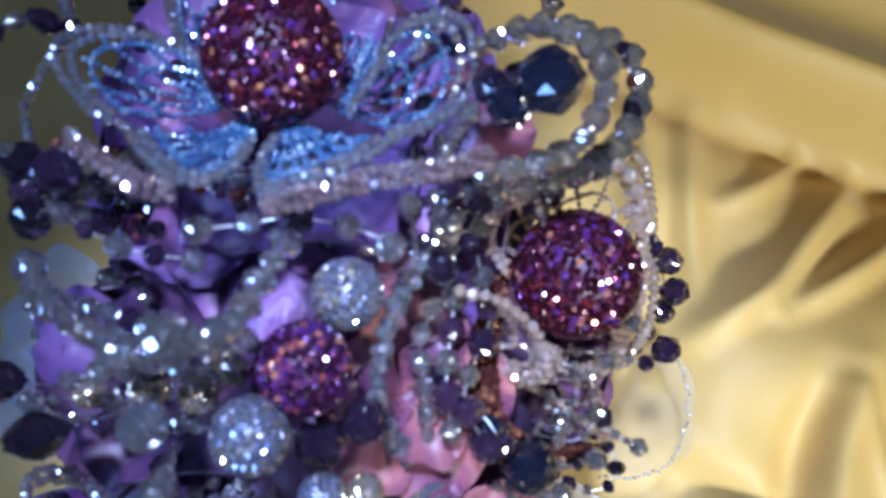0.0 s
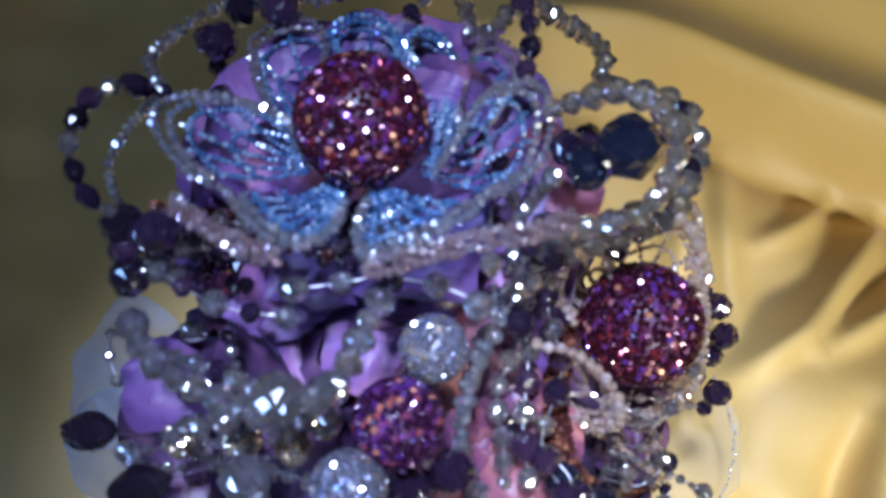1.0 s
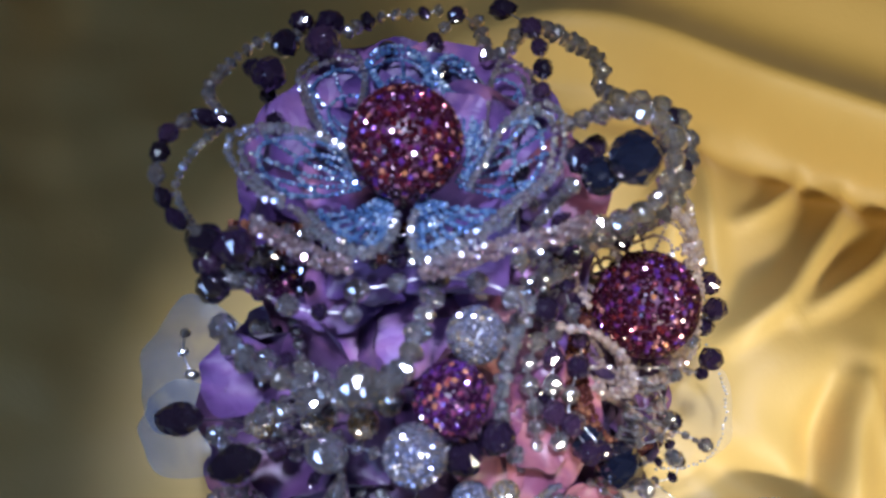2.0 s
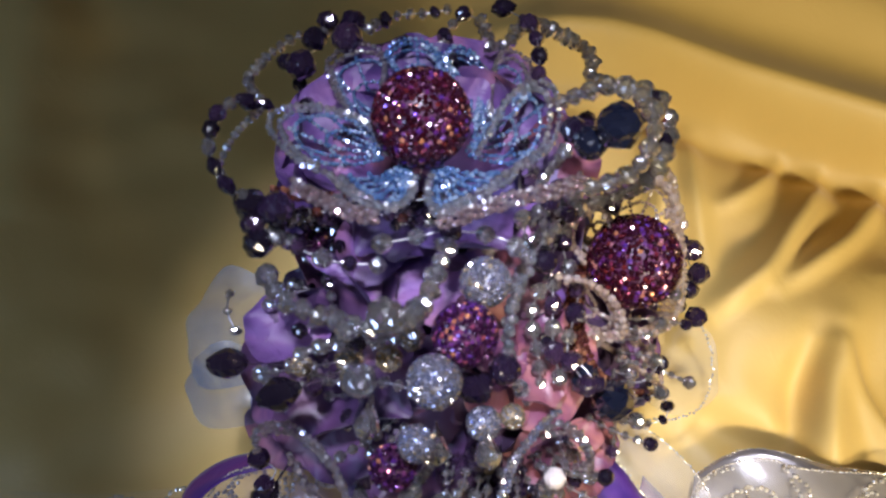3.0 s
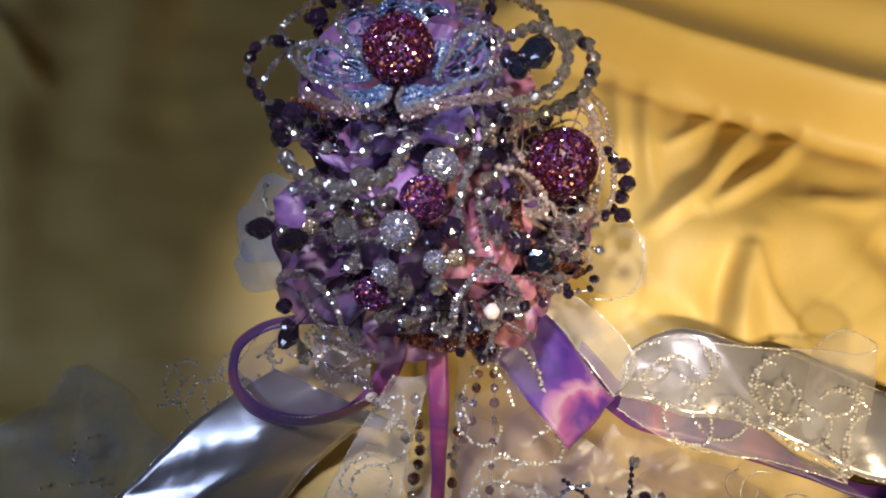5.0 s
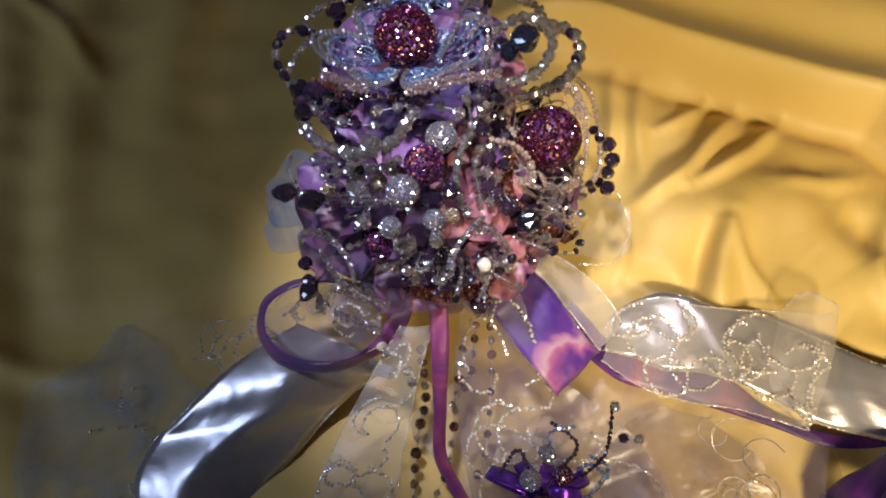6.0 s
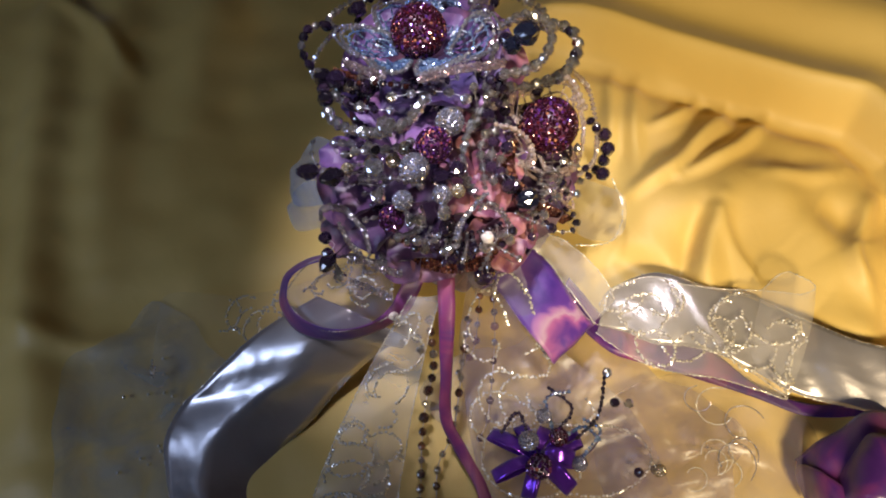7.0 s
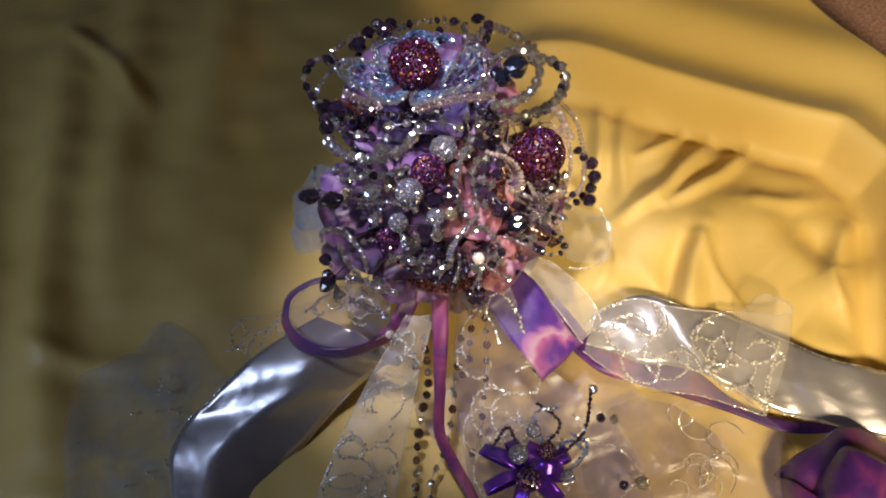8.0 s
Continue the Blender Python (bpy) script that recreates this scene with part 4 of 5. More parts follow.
for k, (m1, m2, pts) in enumerate(((M_JET, M_CRYSTAL, ((-0.068, 0.186, 0.251), (-0.051, 0.186, 0.230), (-0.033, 0.188, 0.215), (-0.011, 0.186, 0.219), (0.008, 0.184, 0.215))), (M_CRYSTAL, M_JET, ((-0.065, 0.178, 0.239), (-0.049, 0.182, 0.211), (-0.026, 0.177, 0.212), (-0.007, 0.179, 0.215), (0.013, 0.173, 0.214))), (M_JET, M_AMBER, ((0.012, 0.188, 0.218), (0.031, 0.183, 0.212), (0.048, 0.185, 0.210), (0.069, 0.190, 0.209))), (M_CRYSTAL, M_SEED_PINK, ((0.009, 0.177, 0.213), (0.025, 0.172, 0.212), (0.043, 0.173, 0.210), (0.062, 0.177, 0.208))), (M_CRYSTAL, M_JET, ((-0.046, 0.195, 0.237), (-0.024, 0.194, 0.224), (-0.000, 0.193, 0.227), (0.023, 0.193, 0.224), (0.051, 0.204, 0.218))))):
    strand(bouquet, pts, 0.0036 + 0.0004 * (k % 3), m1, ROUND_CUT if k % 2 else RONDELLE, 1.9, m2, 3, 0.0038, label=DARK if m1 is M_JET else CLEAR)

strand(bouquet, ((-0.071, 0.191, 0.244), (-0.056, 0.188, 0.240), (-0.037, 0.186, 0.240), (-0.020, 0.182, 0.240), (-0.005, 0.177, 0.240)), 0.0022, M_SEED_BROWN, ROUND_CUT, 2.4, M_JET, 2, 0.0030, label=DARK)
strand(bouquet, ((-0.076, 0.185, 0.240), (-0.068, 0.182, 0.238), (-0.059, 0.174, 0.238), (-0.050, 0.168, 0.238), (-0.039, 0.163, 0.238), (-0.028, 0.161, 0.238), (-0.024, 0.160, 0.238)), 0.0036, M_JET, ROUND_CUT, 2.4, M_CRYSTAL, 2, 0.0044, label=DARK)
strand(bouquet, ((-0.021, 0.166, 0.246), (-0.007, 0.167, 0.246), (0.005, 0.168, 0.246), (0.020, 0.165, 0.246), (0.031, 0.160, 0.246), (0.034, 0.157, 0.246)), 0.0044, M_CRYSTAL, ROUND_CUT, 2.2, M_JET, 3, 0.0046, label=CLEAR)
strand(bouquet, ((-0.059, 0.127, 0.235), (-0.048, 0.129, 0.235), (-0.036, 0.128, 0.235), (-0.024, 0.128, 0.235), (-0.012, 0.128, 0.235)), 0.0036, M_CRYSTAL, ROUND_CUT, 1.8, M_JET, 4, 0.0036, label=CLEAR)
strand(bouquet, ((0.048, 0.159, 0.220), (0.054, 0.165, 0.220), (0.060, 0.175, 0.220), (0.066, 0.182, 0.220)), 0.0052, M_JET, ROUND_CUT, 2.0, M_CRYSTAL, 2, 0.0055, label=DARK)
strand(bouquet, ((0.046, 0.130, 0.200), (0.052, 0.122, 0.200), (0.059, 0.116, 0.200), (0.064, 0.107, 0.200)), 0.0040, M_JET, ROUND_CUT, 2.1, M_CRYSTAL, 2, 0.0042, label=DARK)
for p, r in (((-0.023, 0.128, 0.264), 0.0076), ((-0.011, 0.129, 0.262), 0.0050), ((-0.037, 0.112, 0.236), 0.0075), ((-0.038, 0.125, 0.262), 0.0045)):
    bead(bouquet, FINE_CUT, M_CRYSTAL, p, r, np.random.normal(0, 1, 3), "crystal_bead", "large clear faceted crystal")

# single large beads and drops
for p, r in (((0.083, 0.198, 0.263), 0.0098), ((0.072, 0.198, 0.251), 0.0072), ((0.072, 0.102, 0.186), 0.0095), ((0.060, 0.112, 0.193), 0.0072)):
    bead(bouquet, FINE_CUT, M_NIGHT, p, r, (0.6, 0.4, 0.5), "crystal_bead", "large midnight-blue faceted crystal")
for p, r in (((-0.049, 0.267, 0.232), 0.0075), ((-0.026, 0.278, 0.233), 0.0075), ((0.067, 0.208, 0.246), 0.006), ((0.143, 0.178, 0.126), 0.0062), ((0.136, 0.154, 0.126), 0.006), ((-0.001, 0.081, 0.172), 0.010), ((0.011, 0.086, 0.181), 0.009), ((0.022, 0.073, 0.168), 0.009), ((0.011, 0.073, 0.162), 0.008), ((0.010, 0.108, 0.219), 0.008), ((-0.063, 0.187, 0.248), 0.0075), ((-0.074, 0.191, 0.247), 0.007), ((0.033, 0.065, 0.138), 0.009), ((0.023, 0.113, 0.221), 0.007)):
    bead(bouquet, ROUND_CUT, M_JET, p, r, np.random.normal(0, 1, 3), "crystal_bead", "smoky faceted bead")
for p, r in (((-0.042, 0.286, 0.224), 0.0062), ((-0.035, 0.297, 0.222), 0.0054), ((-0.023, 0.295, 0.222), 0.0060), ((-0.000, 0.275, 0.228), 0.0042), ((-0.073, 0.176, 0.240), 0.0066), ((0.142, 0.190, 0.130), 0.0058), ((0.139, 0.173, 0.116), 0.0054), ((0.077, 0.220, 0.230), 0.0050)):
    bead(bouquet, ROUND_CUT, M_JET, p, r, np.random.normal(0, 1, 3), "crystal_bead", "large smoky faceted bead")
for p, ahead in (((-0.096, 0.138, 0.200), (-1, 0.1, 0)), ((-0.070, 0.113, 0.228), (-1, -0.3, 0)), ((-0.093, 0.088, 0.140), (-0.6, -0.8, 0))):
    d = bead(bouquet, OVAL_CUT, M_JET_SOLID, p, 0.0072, [-a for a in ahead], "jet_drop", "black faceted glass drop")
    wire("drop_wire", (p, Vector(p) - Vector(ahead) * 0.025 + Vector((0, 0, -0.006))), 0.0004, M_DARK_WIRE, d)
for p, ahead in (((-0.036, 0.099, 0.220), (-0.3, -1, 0)), ((0.011, 0.081, 0.218), (0.0, -1, -0.2)), ((0.038, 0.071, 0.179), (-0.4, -1, 0)), ((-0.047, 0.080, 0.149), (0, -1, 0)), ((-0.082, 0.073, 0.145), (0.3, -1, 0)), ((-0.009, 0.089, 0.198), (-0.1, -1, 0)), ((0.051, 0.087, 0.167), (0.4, -1, 0))):
    bead(bouquet, DROP_CUT, M_CRYSTAL, p, 0.0058, [-a for a in ahead], "crystal_drop", "clear faceted glass drop")
for p in ((0.040, 0.071, 0.189), (-0.047, 0.055, 0.100)):
    bead(bouquet, ROUND_CUT, M_PEARL, p, 0.0048, (0, 1, 0.3), "milky_bead", "opaque milky pink bead")

# wired sprays that fill the dome between the flowers
for i in range(84):
    a, h = i * 2.399963, 0.34 + 0.64 * ((i * 0.618034) % 1)
    r = math.sqrt(1 - h * h)
    out = Vector((r * math.cos(a), r * math.sin(a), h))
    root = Vector((0.018, 0.158, 0.148)) + Vector((out.x * 0.076, out.y * 0.086, out.z * 0.056))
    reach = random.uniform(0.018, 0.034)
    side = Vector(np.random.normal(0, 0.010, 3))
    tip = root + out * reach + side
    pts = (root, root + out * reach * 0.55 + side * 0.2, tip)
    dark = random.random() < 0.30
    small = random.uniform(0.0016, 0.0027)
    base = strand(bouquet, pts, small, M_JET if dark else M_CRYSTAL, RONDELLE if i % 2 else ROUND_CUT, 2.3, M_CRYSTAL, 3, small, name="bead_spray", label="wired spray of cut beads")
    bead(base, ROUND_CUT, M_CRYSTAL if random.random() < 0.6 else M_JET, tip, random.uniform(0.0028, 0.0044), out)

# sheer leaves behind the flowers
for base, normal, ahead, long, wide in (((-0.068, 0.166, 0.138), (-0.2, -0.1, 1), (-1, 0.28, 0.02), 0.066, 0.066), ((-0.078, 0.136, 0.128), (-0.2, -0.2, 1), (-1, 0.34, 0.2), 0.060, 0.046)):
    silk_petal(bouquet, base, normal, ahead, long, wide, M_SHEER_BLUE, 0.12, 0.1, 0.04, "sheer_leaf", "pale blue sheer leaf")
leaf = silk_petal(bouquet, (0.092, 0.172, 0.092), (0.2, 0, 1), (1, -0.9, -0.25), 0.078, 0.062, M_SHEER_LEAF, 0.1, 0.08, 0.03, "sheer_leaf", "clear sheer leaf with a wired edge")
seeds("wired_edge", [((0.147, 0.170, 0.088), (0.153, 0.145, 0.082), (0.145, 0.121, 0.078), (0.130, 0.112, 0.080), (0.110, 0.112, 0.084))], 0.0009, M_GLITTER, leaf, gap=2.4, stray=0.3)
# violet petals that show between the strings
for tip, foot, wide in (((-0.090, 0.158, 0.190), (-0.050, 0.150, 0.188), 0.034), ((0.083, 0.214, 0.212), (0.040, 0.205, 0.212), 0.042), ((0.040, 0.165, 0.205), (0.012, 0.172, 0.205), 0.026), ((0.052, 0.098, 0.170), (0.038, 0.115, 0.176), 0.026), ((0.045, 0.078, 0.140), (0.030, 0.100, 0.150), 0.028), ((0.063, 0.080, 0.135), (0.045, 0.105, 0.150), 0.028)):
    tip, foot = Vector(tip), Vector(foot)
    silk_petal(bouquet, foot, (0, -0.2, 1), tip - foot, (tip - foot).length, wide, M_SILK if tip.x < 0 else M_ROSE, 0.3, 0.2, 0.1, "petal", "violet silk petal" if tip.x < 0 else "pink silk petal")

# ---- ribbons ----
ribbon("silver_ribbon", [((-0.117, 0.088, 0.080), (-0.047, 0.044, 0.098)), ((-0.144, 0.076, 0.074), (-0.057, 0.036, 0.092)), ((-0.184, 0.057, 0.062), (-0.069, 0.033, 0.082)), ((-0.229, 0.028, 0.040), (-0.099, 0.017, 0.062)), ((-0.250, 0.017, 0.030), (-0.130, 0.003, 0.050)), ((-0.266, -0.009, 0.022), (-0.160, -0.019, 0.040)), ((-0.265, -0.035, 0.018), (-0.176, -0.038, 0.030)), ((-0.254, -0.076, 0.016), (-0.189, -0.061, 0.020)), ((-0.236, -0.116, 0.014), (-0.185, -0.100, 0.016))], M_SILVER, None, "wide silver satin ribbon with gold wired edges", 17, 0.0, 0.0012, 0.0005, M_GLITTER, pace=34, kink=-0.75)
ribbon("looped_ribbon", [((-0.028, 0.088, 0.124), (-0.015, 0.081, 0.119)), ((-0.039, 0.069, 0.116), (-0.026, 0.066, 0.106)), ((-0.050, 0.056, 0.108), (-0.038, 0.056, 0.096)), ((-0.068, 0.048, 0.103), (-0.067, 0.046, 0.085)), ((-0.094, 0.047, 0.098), (-0.100, 0.044, 0.080)), ((-0.120, 0.056, 0.098), (-0.131, 0.056, 0.080)), ((-0.134, 0.071, 0.100), (-0.146, 0.076, 0.083)), ((-0.137, 0.086, 0.100), (-0.148, 0.094, 0.085)), ((-0.132, 0.098, 0.102), (-0.142, 0.110, 0.088)), ((-0.113, 0.108, 0.104), (-0.120, 0.120, 0.090)), ((-0.086, 0.108, 0.107), (-0.090, 0.119, 0.095)), ((-0.060, 0.098, 0.110), (-0.061, 0.108, 0.100))], M_LOOP, None, "violet ribbon loop with a pink end", 7, 0.0, 0.0006)
ribbon("organza_loop", [((-0.041, 0.088, 0.118), (-0.043, 0.053, 0.106)), ((-0.070, 0.104, 0.108), (-0.072, 0.047, 0.098)), ((-0.097, 0.111, 0.105), (-0.098, 0.047, 0.094)), ((-0.121, 0.108, 0.100), (-0.121, 0.057, 0.092)), ((-0.137, 0.089, 0.098), (-0.138, 0.077, 0.093))], M_SHEER_LILAC, None, "sheer lilac organza inside the violet loop", 9, 0.006, 0.001, 0, M_GLITTER, 2, 3)
ribbon("organza_ribbon", [((-0.028, 0.058, 0.125), (-0.004, 0.058, 0.125)), ((-0.060, 0.029, 0.090), (-0.022, 0.025, 0.092)), ((-0.096, -0.013, 0.055), (-0.041, -0.022, 0.055)), ((-0.127, -0.063, 0.025), (-0.056, -0.067, 0.025)), ((-0.149, -0.107, 0.012), (-0.064, -0.112, 0.012))], M_SHEER, None, "cream organza ribbon with glitter scrolls", 11, 0.004, 0.0018, 0, M_GLITTER, 17, 5)
ribbon("narrow_ribbon", [((-0.005, 0.068, 0.135), (0.009, 0.066, 0.137)), ((-0.007, 0.038, 0.120), (0.006, 0.037, 0.120)), ((-0.011, 0.004, 0.090), (-0.002, 0.005, 0.085)), ((-0.016, -0.023, 0.060), (-0.006, -0.024, 0.060)), ((-0.008, -0.045, 0.040), (0.003, -0.044, 0.045)), ((0.007, -0.074, 0.030), (0.017, -0.074, 0.031)), ((0.015, -0.109, 0.020), (0.026, -0.107, 0.020))], M_PINK_RIBBON, None, "narrow pink and violet ribbon", 5, 0.001, 0.0006)
ribbon("violet_ribbon", [((0.029, 0.059, 0.124), (0.063, 0.098, 0.124)), ((0.041, 0.064, 0.110), (0.079, 0.093, 0.108)), ((0.060, 0.035, 0.096), (0.097, 0.067, 0.093)), ((0.074, 0.018, 0.084), (0.109, 0.050, 0.080)), ((0.080, 0.010, 0.076), (0.116, 0.043, 0.074)), ((0.078, 0.019, 0.062), (0.113, 0.052, 0.060)), ((0.067, 0.044, 0.040), (0.100, 0.077, 0.040))], M_TAIL, None, "wide violet ribbon tail dyed with pink", 13, 0.002, 0.0016, 0.0004, M_SEED_PINK, pace=60)
ribbon("organza_loop", [((0.063, 0.096, 0.118), (0.086, 0.110, 0.112)), ((0.080, 0.092, 0.110), (0.102, 0.104, 0.104)), ((0.098, 0.067, 0.095), (0.126, 0.081, 0.090)), ((0.115, 0.045, 0.078), (0.136, 0.065, 0.076)), ((0.118, 0.048, 0.062), (0.135, 0.065, 0.060))], M_SHEER, None, "sheer cream organza tail", 9, 0.002, 0.001, 0, M_GLITTER)
ribbon("silver_ribbon", [((0.121, 0.050, 0.050), (0.137, 0.084, 0.050)), ((0.145, 0.045, 0.046), (0.158, 0.093, 0.050)), ((0.166, 0.033, 0.044), (0.178, 0.093, 0.052)), ((0.200, 0.027, 0.042), (0.213, 0.079, 0.050)), ((0.240, 0.005, 0.040), (0.255, 0.067, 0.047)), ((0.274, -0.018, 0.038), (0.294, 0.038, 0.050)), ((0.317, -0.035, 0.038), (0.331, 0.015, 0.052)), ((0.359, -0.049, 0.036), (0.370, 0.004, 0.050)), ((0.417, -0.061, 0.030), (0.428, -0.014, 0.040))], M_SILVER, None, "wide silver satin ribbon with a gold edge", 15, 0.003, 0.0034, 0.0005, M_GLITTER, pace=46)
ribbon("organza_ribbon", [((0.117, 0.036, 0.068), (0.124, 0.062, 0.068)), ((0.131, 0.028, 0.058), (0.139, 0.081, 0.060)), ((0.153, 0.014, 0.052), (0.170, 0.087, 0.060)), ((0.179, 0.003, 0.050), (0.196, 0.078, 0.058)), ((0.214, -0.005, 0.048), (0.235, 0.071, 0.056)), ((0.241, -0.014, 0.044), (0.265, 0.066, 0.056)), ((0.265, -0.023, 0.038), (0.296, 0.057, 0.062)), ((0.261, -0.023, 0.050), (0.297, 0.060, 0.078)), ((0.249, -0.005, 0.042), (0.274, 0.073, 0.076)), ((0.241, 0.003, 0.038), (0.259, 0.065, 0.062))], M_SHEER_LOOP, None, "cream organza loop with glitter scrolls", 11, 0.003, 0.0015, 0, M_GLITTER, 15, 8)
ribbon("twisted_ribbon", [((0.087, 0.060, 0.087), (0.100, 0.083, 0.082)), ((0.126, 0.032, 0.040), (0.133, 0.056, 0.044)), ((0.165, 0.018, 0.029), (0.174, 0.050, 0.035)), ((0.202, 0.003, 0.026), (0.215, 0.027, 0.030)), ((0.244, -0.015, 0.024), (0.250, -0.007, 0.024)), ((0.283, -0.034, 0.022), (0.290, -0.024, 0.022)), ((0.323, -0.039, 0.030), (0.330, -0.027, 0.028)), ((0.364, -0.036, 0.030), (0.366, -0.029, 0.030)), ((0.418, -0.040, 0.020), (0.420, -0.033, 0.020))], M_PINK_RIBBON, None, "twisted violet and pink ribbon", 7, 0.001, 0.0006)
ribbon("organza_ribbon", [((-0.044, 0.117, 0.110), (-0.033, 0.085, 0.110)), ((-0.152, 0.119, 0.040), (-0.154, 0.063, 0.040)), ((-0.213, 0.125, 0.022), (-0.214, 0.053, 0.022)), ((-0.279, 0.131, 0.020), (-0.273, 0.052, 0.020)), ((-0.288, 0.088, 0.012), (-0.286, 0.039, 0.012))], M_SHEER_THIN, None, "thin organza tail with glitter scrolls", 9, 0.002, 0.0015, 0, None, 18, 11)
ribbon("organza_ribbon", [((0.020, 0.083, 0.122), (0.060, 0.078, 0.129)), ((0.004, 0.036, 0.070), (0.082, 0.028, 0.076)), ((0.003, -0.004, 0.040), (0.127, -0.007, 0.046)), ((0.008, -0.050, 0.020), (0.153, -0.044, 0.031)), ((0.015, -0.108, 0.012), (0.167, -0.088, 0.013))], M_SHEER_LILAC, None, "broad lilac organza tail", 13, 0.006, 0.003, 0, None, 10, 13)

# puffed organza lobe with wound threads
rows, cols = 18, 28
verts, faces = [], []
for i in range(rows):
    for j in range(cols):
        s, a = i / (rows - 1), 2 * math.pi * j / cols
        rr = s * (1 + 0.06 * math.sin(3 * a + 1))
        verts.append((0.195 + 0.092 * rr * math.cos(a), -0.062 + 0.078 * rr * math.sin(a), 0.012 + 0.042 * math.sqrt(max(0, 1 - s * s)) + 0.003 * math.sin(6 * a + 5 * s)))
for i in range(rows - 1):
    for j in range(cols):
        k = (j + 1) % cols
        faces.append((i * cols + j, i * cols + k, (i + 1) * cols + k, (i + 1) * cols + j))
lobe = part("organza_puff", mesh_of("organza_puff", verts, faces, M_SHEER_LILAC), M_SHEER_LILAC, None, "puffed lobe of lilac organza with scroll threads")
for k in range(9):
    a0, q = random.uniform(0, 6.3), random.uniform(0.3, 0.75)
    cx, cy, rr = 0.195 + 0.05 * q * math.cos(a0), -0.055 + 0.045 * q * math.sin(a0), random.uniform(0.010, 0.022)
    pts = []
    for t in range(9):
        a = a0 + 0.55 * t
        x, y = cx + rr * (1 - 0.05 * t) * math.cos(a), cy + rr * (1 - 0.05 * t) * math.sin(a)
        d = min(0.98, math.hypot((x - 0.195) / 0.095, (y + 0.062) / 0.081))
        pts.append((x, y, 0.0165 + 0.042 * math.sqrt(1 - d * d)))
    seeds("scroll_thread", [pts], 0.00055, M_WIRE if k % 2 else M_GLITTER, lobe)

# sheer netting spread on the satin, strewn with small stones


def drape(name, centre, rx, ry, turn, mat, label, seed, wrinkle=0.0015, rise=0.003):
    """A sheer piece that lies on the cloth's folds, with an uneven edge."""
    rows, cols = 30, 60
    verts, faces = [], []
    for i in range(rows):
        for j in range(cols):
            s, a = i / (rows - 1), 2 * math.pi * j / cols
            rr = s * (1 + 0.13 * math.sin(2 * a + seed) + 0.08 * math.sin(5 * a + 2 * seed) + 0.03 * math.sin(11 * a))
            u, v = rx * rr * math.cos(a), ry * rr * math.sin(a)
            c, k = math.cos(radians(turn)), math.sin(radians(turn))
            x, y = centre[0] + u * c - v * k, centre[1] + u * k + v * c
            verts.append((x, y, rise + wrinkle * (noise.noise(Vector((x * 45, y * 45, seed))) + 0.8)))
    verts = np.array(verts)
    verts[:, 2] += fold_height(verts[:, 0], verts[:, 1])
    for i in range(rows - 1):
        for j in range(cols):
            k = (j + 1) % cols
            faces.append((i * cols + j, i * cols + k, (i + 1) * cols + k, (i + 1) * cols + j))
    return part(name, mesh_of(name, verts, faces, mat), mat, None, label)


net = drape("tulle_netting", (-0.296, 0.013, 0.010), 0.078, 0.120, 14, M_TULLE, "blue-grey tulle netting strewn with tiny stones on satin", 1.0)
rng = random.Random(4)
for k in range(26):
    x, y = -0.262 + rng.gauss(0, 0.030), -0.02 + rng.gauss(0, 0.045)
    bead(net, ROUND_CUT, M_GLITTER, (x, y, float(fold_height(x, y)) + 0.006), rng.uniform(0.0010, 0.0019), (rng.random(), rng.random(), 1), "stone")
drape("organza_drape", (0.100, -0.033, 0.010), 0.130, 0.085, -12, M_SHEER_LILAC, "crumpled lilac organza spread under the foil bow", 3.1, 0.012, 0.004)

# rolled violet rosette at the ribbon's end
rosette = ribbon("ribbon_rosette", [((0.266, -0.071, 0.030), (0.277, -0.107, 0.045)), ((0.276, -0.064, 0.052), (0.289, -0.099, 0.066)), ((0.293, -0.058, 0.062), (0.304, -0.094, 0.080)), ((0.313, -0.048, 0.066), (0.320, -0.091, 0.086)), ((0.337, -0.050, 0.060), (0.346, -0.094, 0.072)), ((0.365, -0.063, 0.040), (0.375, -0.102, 0.045))], M_ROSETTE, None, "rolled rosette of dark violet ribbon on the satin", 13, 0.003, 0.0024, pace=60)
ribbon("ribbon_fold", [((0.300, -0.072, 0.062), (0.283, -0.109, 0.060)), ((0.309, -0.069, 0.086), (0.291, -0.120, 0.092)), ((0.324, -0.077, 0.094), (0.310, -0.126, 0.094)), ((0.347, -0.090, 0.080), (0.333, -0.131, 0.080)), ((0.374, -0.099, 0.050), (0.356, -0.138, 0.050))], M_ROSETTE, rosette, "inner fold with a pink sheen", 11, 0.004, 0.0020, pace=60)
ribbon("ribbon_fold", [((0.268, -0.072, 0.026), (0.272, -0.109, 0.020)), ((0.273, -0.086, 0.058), (0.280, -0.124, 0.060)), ((0.289, -0.107, 0.074), (0.291, -0.140, 0.070)), ((0.318, -0.116, 0.070), (0.315, -0.149, 0.065)), ((0.357, -0.120, 0.030), (0.349, -0.150, 0.030))], M_ROSETTE, rosette, "", 11, 0.004, 0.0020, pace=60)

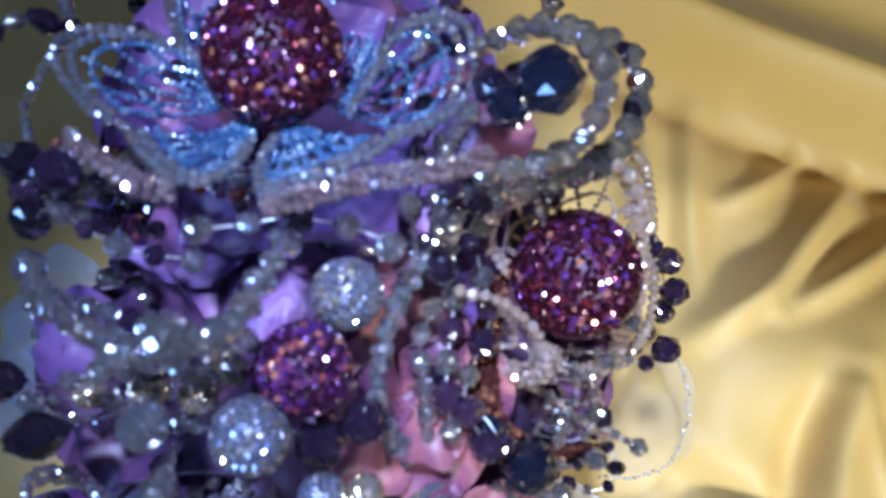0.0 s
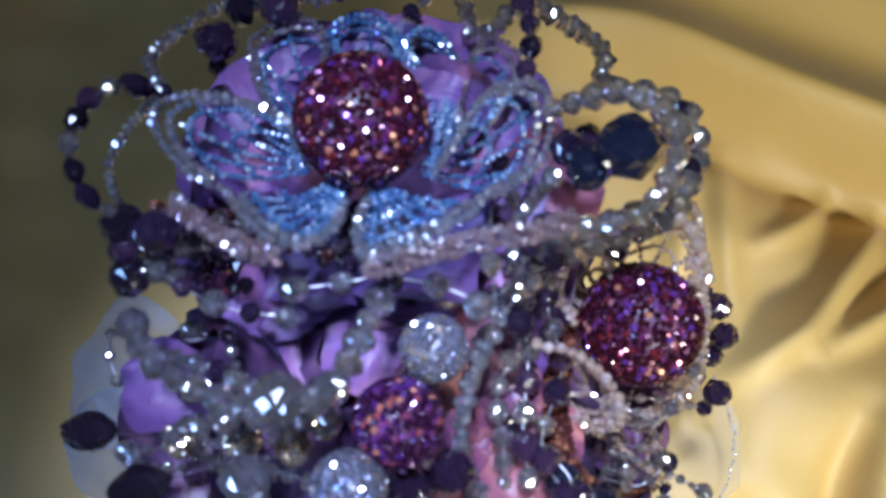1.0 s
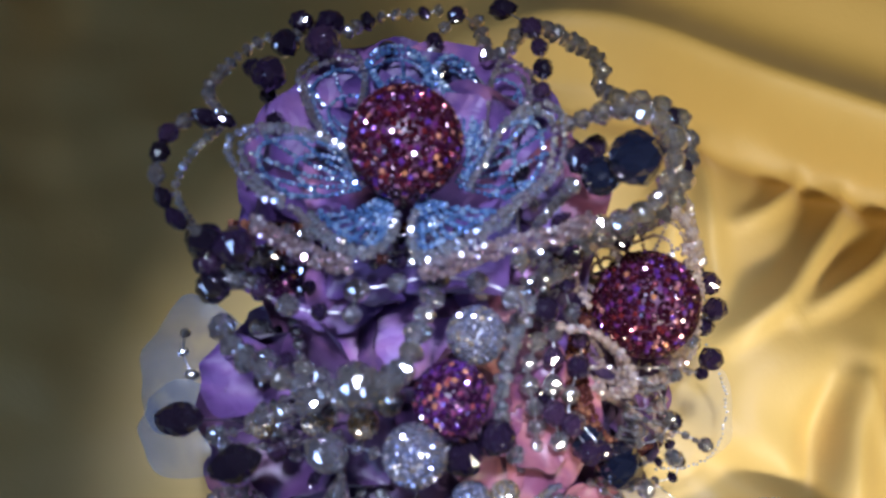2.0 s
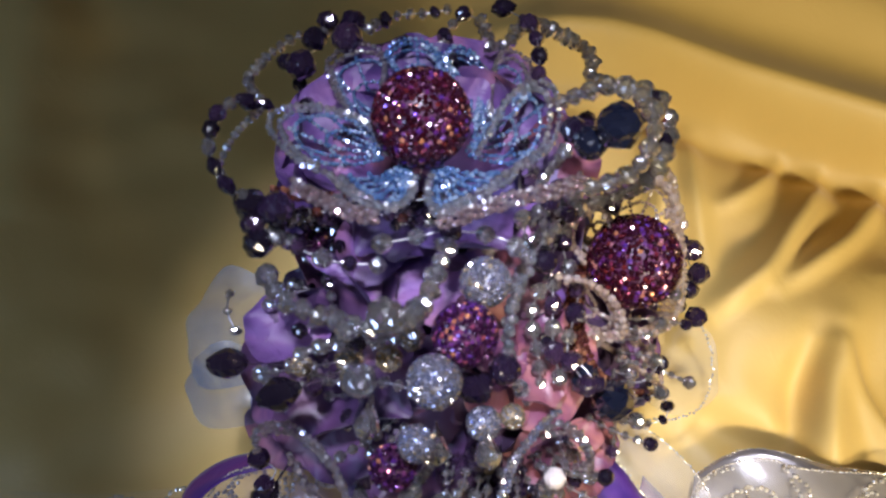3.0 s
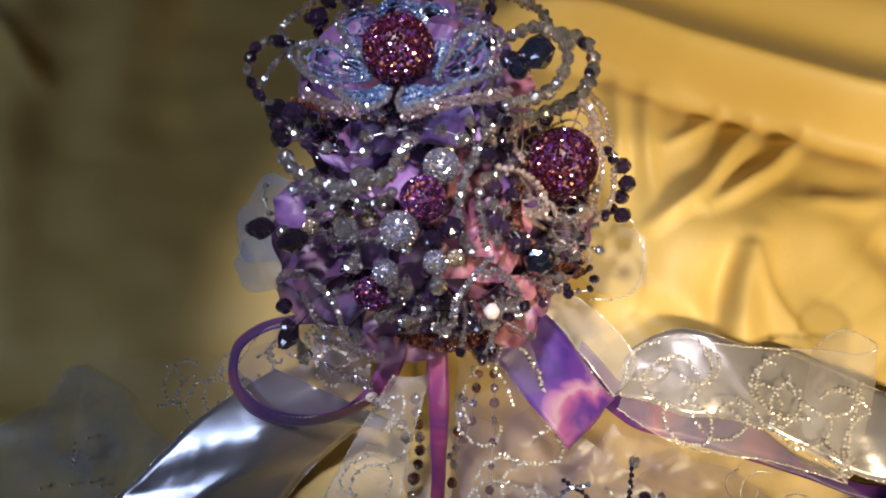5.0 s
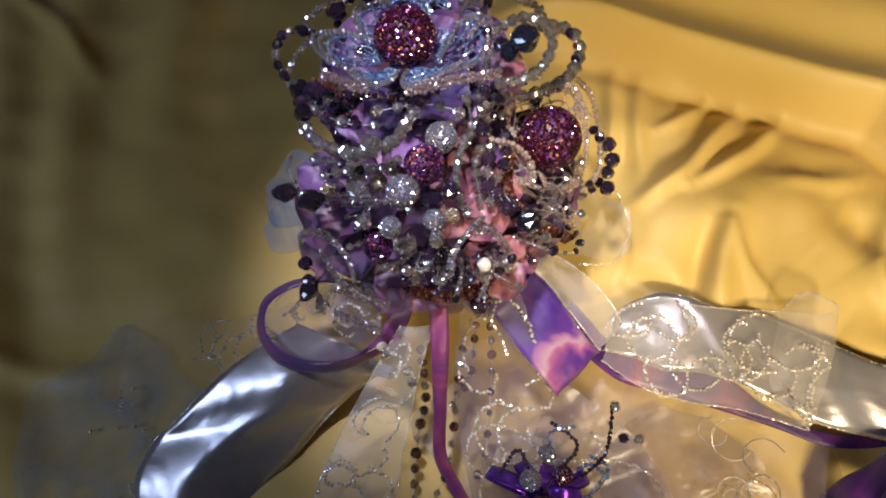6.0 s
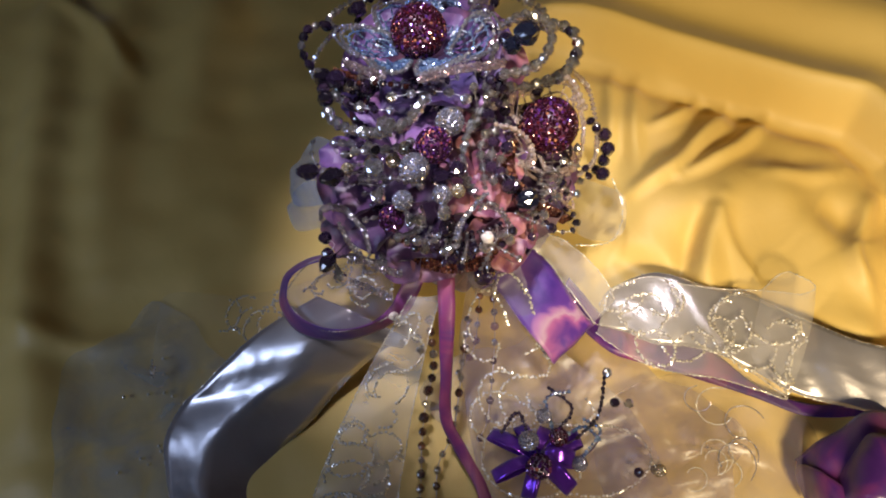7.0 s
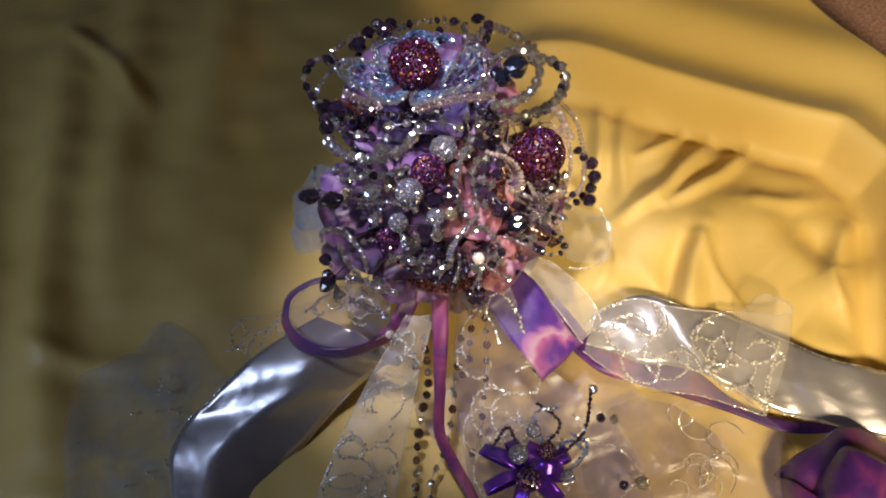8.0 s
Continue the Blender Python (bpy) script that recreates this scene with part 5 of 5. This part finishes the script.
# foil bow with curled sprays
bow = Vector((0.062, -0.056, 0.037))
bm = bmesh.new()
bmesh.ops.create_icosphere(bm, subdivisions=2, radius=0.008)
knot = part("foil_bow", bm, M_BOW, None, "small violet foil bow with beaded wires on organza", Matrix.Translation(bow))
for a, size in ((150, 0.044), (118, 0.030), (20, 0.036), (200, 0.040), (250, 0.034), (310, 0.036), (350, 0.028), (70, 0.024)):
    d = Vector((math.cos(radians(a)), math.sin(radians(a)), 0))
    w = Vector((-d.y, d.x, 0)) * 0.006 + Vector((0, 0, 0.003))
    mid = [bow + d * (size * s) + Vector((0, 0, h)) for s, h in ((0.05, 0.003), (0.5, 0.012), (0.95, 0.006), (1.0, -0.001), (0.6, -0.003), (0.1, 0))]
    ribbon("bow_loop", [(m - w, m + w) for m in mid], M_BOW, knot, across=5)
for i, (p, q, r) in enumerate((((0.055, -0.042, 0.052), (0.048, -0.026, 0.067), (0.033, -0.037, 0.052)), ((0.075, -0.039, 0.052), (0.072, -0.018, 0.071), (0.091, -0.013, 0.071)), ((0.094, -0.046, 0.051), (0.112, -0.034, 0.070), (0.120, -0.005, 0.082)), ((0.082, -0.045, 0.051), (0.100, -0.040, 0.061), (0.112, -0.049, 0.051)), ((0.074, -0.043, 0.052), (0.092, -0.026, 0.066), (0.075, -0.009, 0.071)), ((0.098, -0.058, 0.041), (0.113, -0.042, 0.051), (0.101, -0.034, 0.061)))):
    s = wire("curled_wire", (bow + Vector((0, 0, 0.006)), p, q, r), 0.0007, M_DARK_WIRE, knot, "curled beaded wire over the foil bow")
    seeds("seed_bead_lattice", [(p, q, r)], 0.0019, M_SEED_BLUE if i % 2 else M_JET, s)
for p, r, mt in (((0.055, -0.047, 0.057), 0.0078, M_SILVER_STONE), ((0.079, -0.046, 0.057), 0.0072, M_RUBY), ((0.069, -0.029, 0.062), 0.006, M_SILVER_STONE), ((0.094, -0.065, 0.041), 0.006, M_SILVER_STONE), ((0.061, -0.067, 0.050), 0.010, M_AMETHYST)):
    stone_ball(knot, p, r, mt, M_CORE_SILVER, 120, "rhinestone_ball", "small rhinestone ball on the foil bow")
for p in ((0.122, -0.004, 0.082), (0.126, -0.025, 0.070), (0.137, -0.027, 0.070), (0.152, -0.076, 0.052), (0.139, -0.078, 0.052)):
    bead(knot, ROUND_CUT, M_CRYSTAL if random.random() < 0.5 else M_JET, p, 0.0042, np.random.normal(0, 1, 3), "crystal_bead", "faceted bead at the end of a wire")
stone_ball(knot, (0.155, -0.078, 0.054), 0.0052, M_GOLD_STONE, M_CORE_SILVER, 90, "rhinestone_ball", "tiny champagne rhinestone ball")
for p in ((-0.041, 0.049, 0.100), (-0.028, 0.034, 0.095), (-0.026, 0.026, 0.090)):
    bead(bouquet, ROUND_CUT, M_CRYSTAL, p, 0.0042, np.random.normal(0, 1, 3), "crystal_bead", "faceted bead at the end of a wire")
stone_ball(bouquet, (-0.041, 0.047, 0.105), 0.0045, M_GOLD_STONE, M_CORE_SILVER, 90, "rhinestone_ball", "tiny champagne rhinestone ball")

# trailing strings of amber and clear beads
strand(None, ((0.027, 0.055, 0.121), (0.022, 0.048, 0.090), (0.015, 0.035, 0.060), (-0.001, 0.022, 0.040)), 0.0036, M_AMBER, ROUND_CUT, 4.2, M_CRYSTAL, 3, 0.003, label="trailing string of amber beads")
strand(None, ((-0.018, 0.052, 0.090), (-0.021, 0.026, 0.050), (-0.031, 0.002, 0.030), (-0.037, -0.031, 0.020), (-0.040, -0.067, 0.015), (-0.045, -0.104, 0.012)), 0.0042, M_AMBER, ROUND_CUT, 2.6, M_CRYSTAL, 4, 0.004, label="trailing string of amber beads")
strand(None, ((0.014, 0.049, 0.090), (0.002, 0.013, 0.050), (-0.009, -0.027, 0.030), (-0.024, -0.053, 0.020), (-0.028, -0.095, 0.012)), 0.0034, M_CRYSTAL, ROUND_CUT, 3.6, M_AMBER, 3, 0.004, label="trailing string of clear beads")
strand(None, ((0.038, 0.064, 0.122), (0.033, 0.039, 0.060), (0.022, -0.014, 0.031), (0.013, -0.031, 0.021)), 0.0030, M_CRYSTAL, ROUND_CUT, 5.0, M_AMBER, 2, 0.0034, label="trailing string of clear beads")
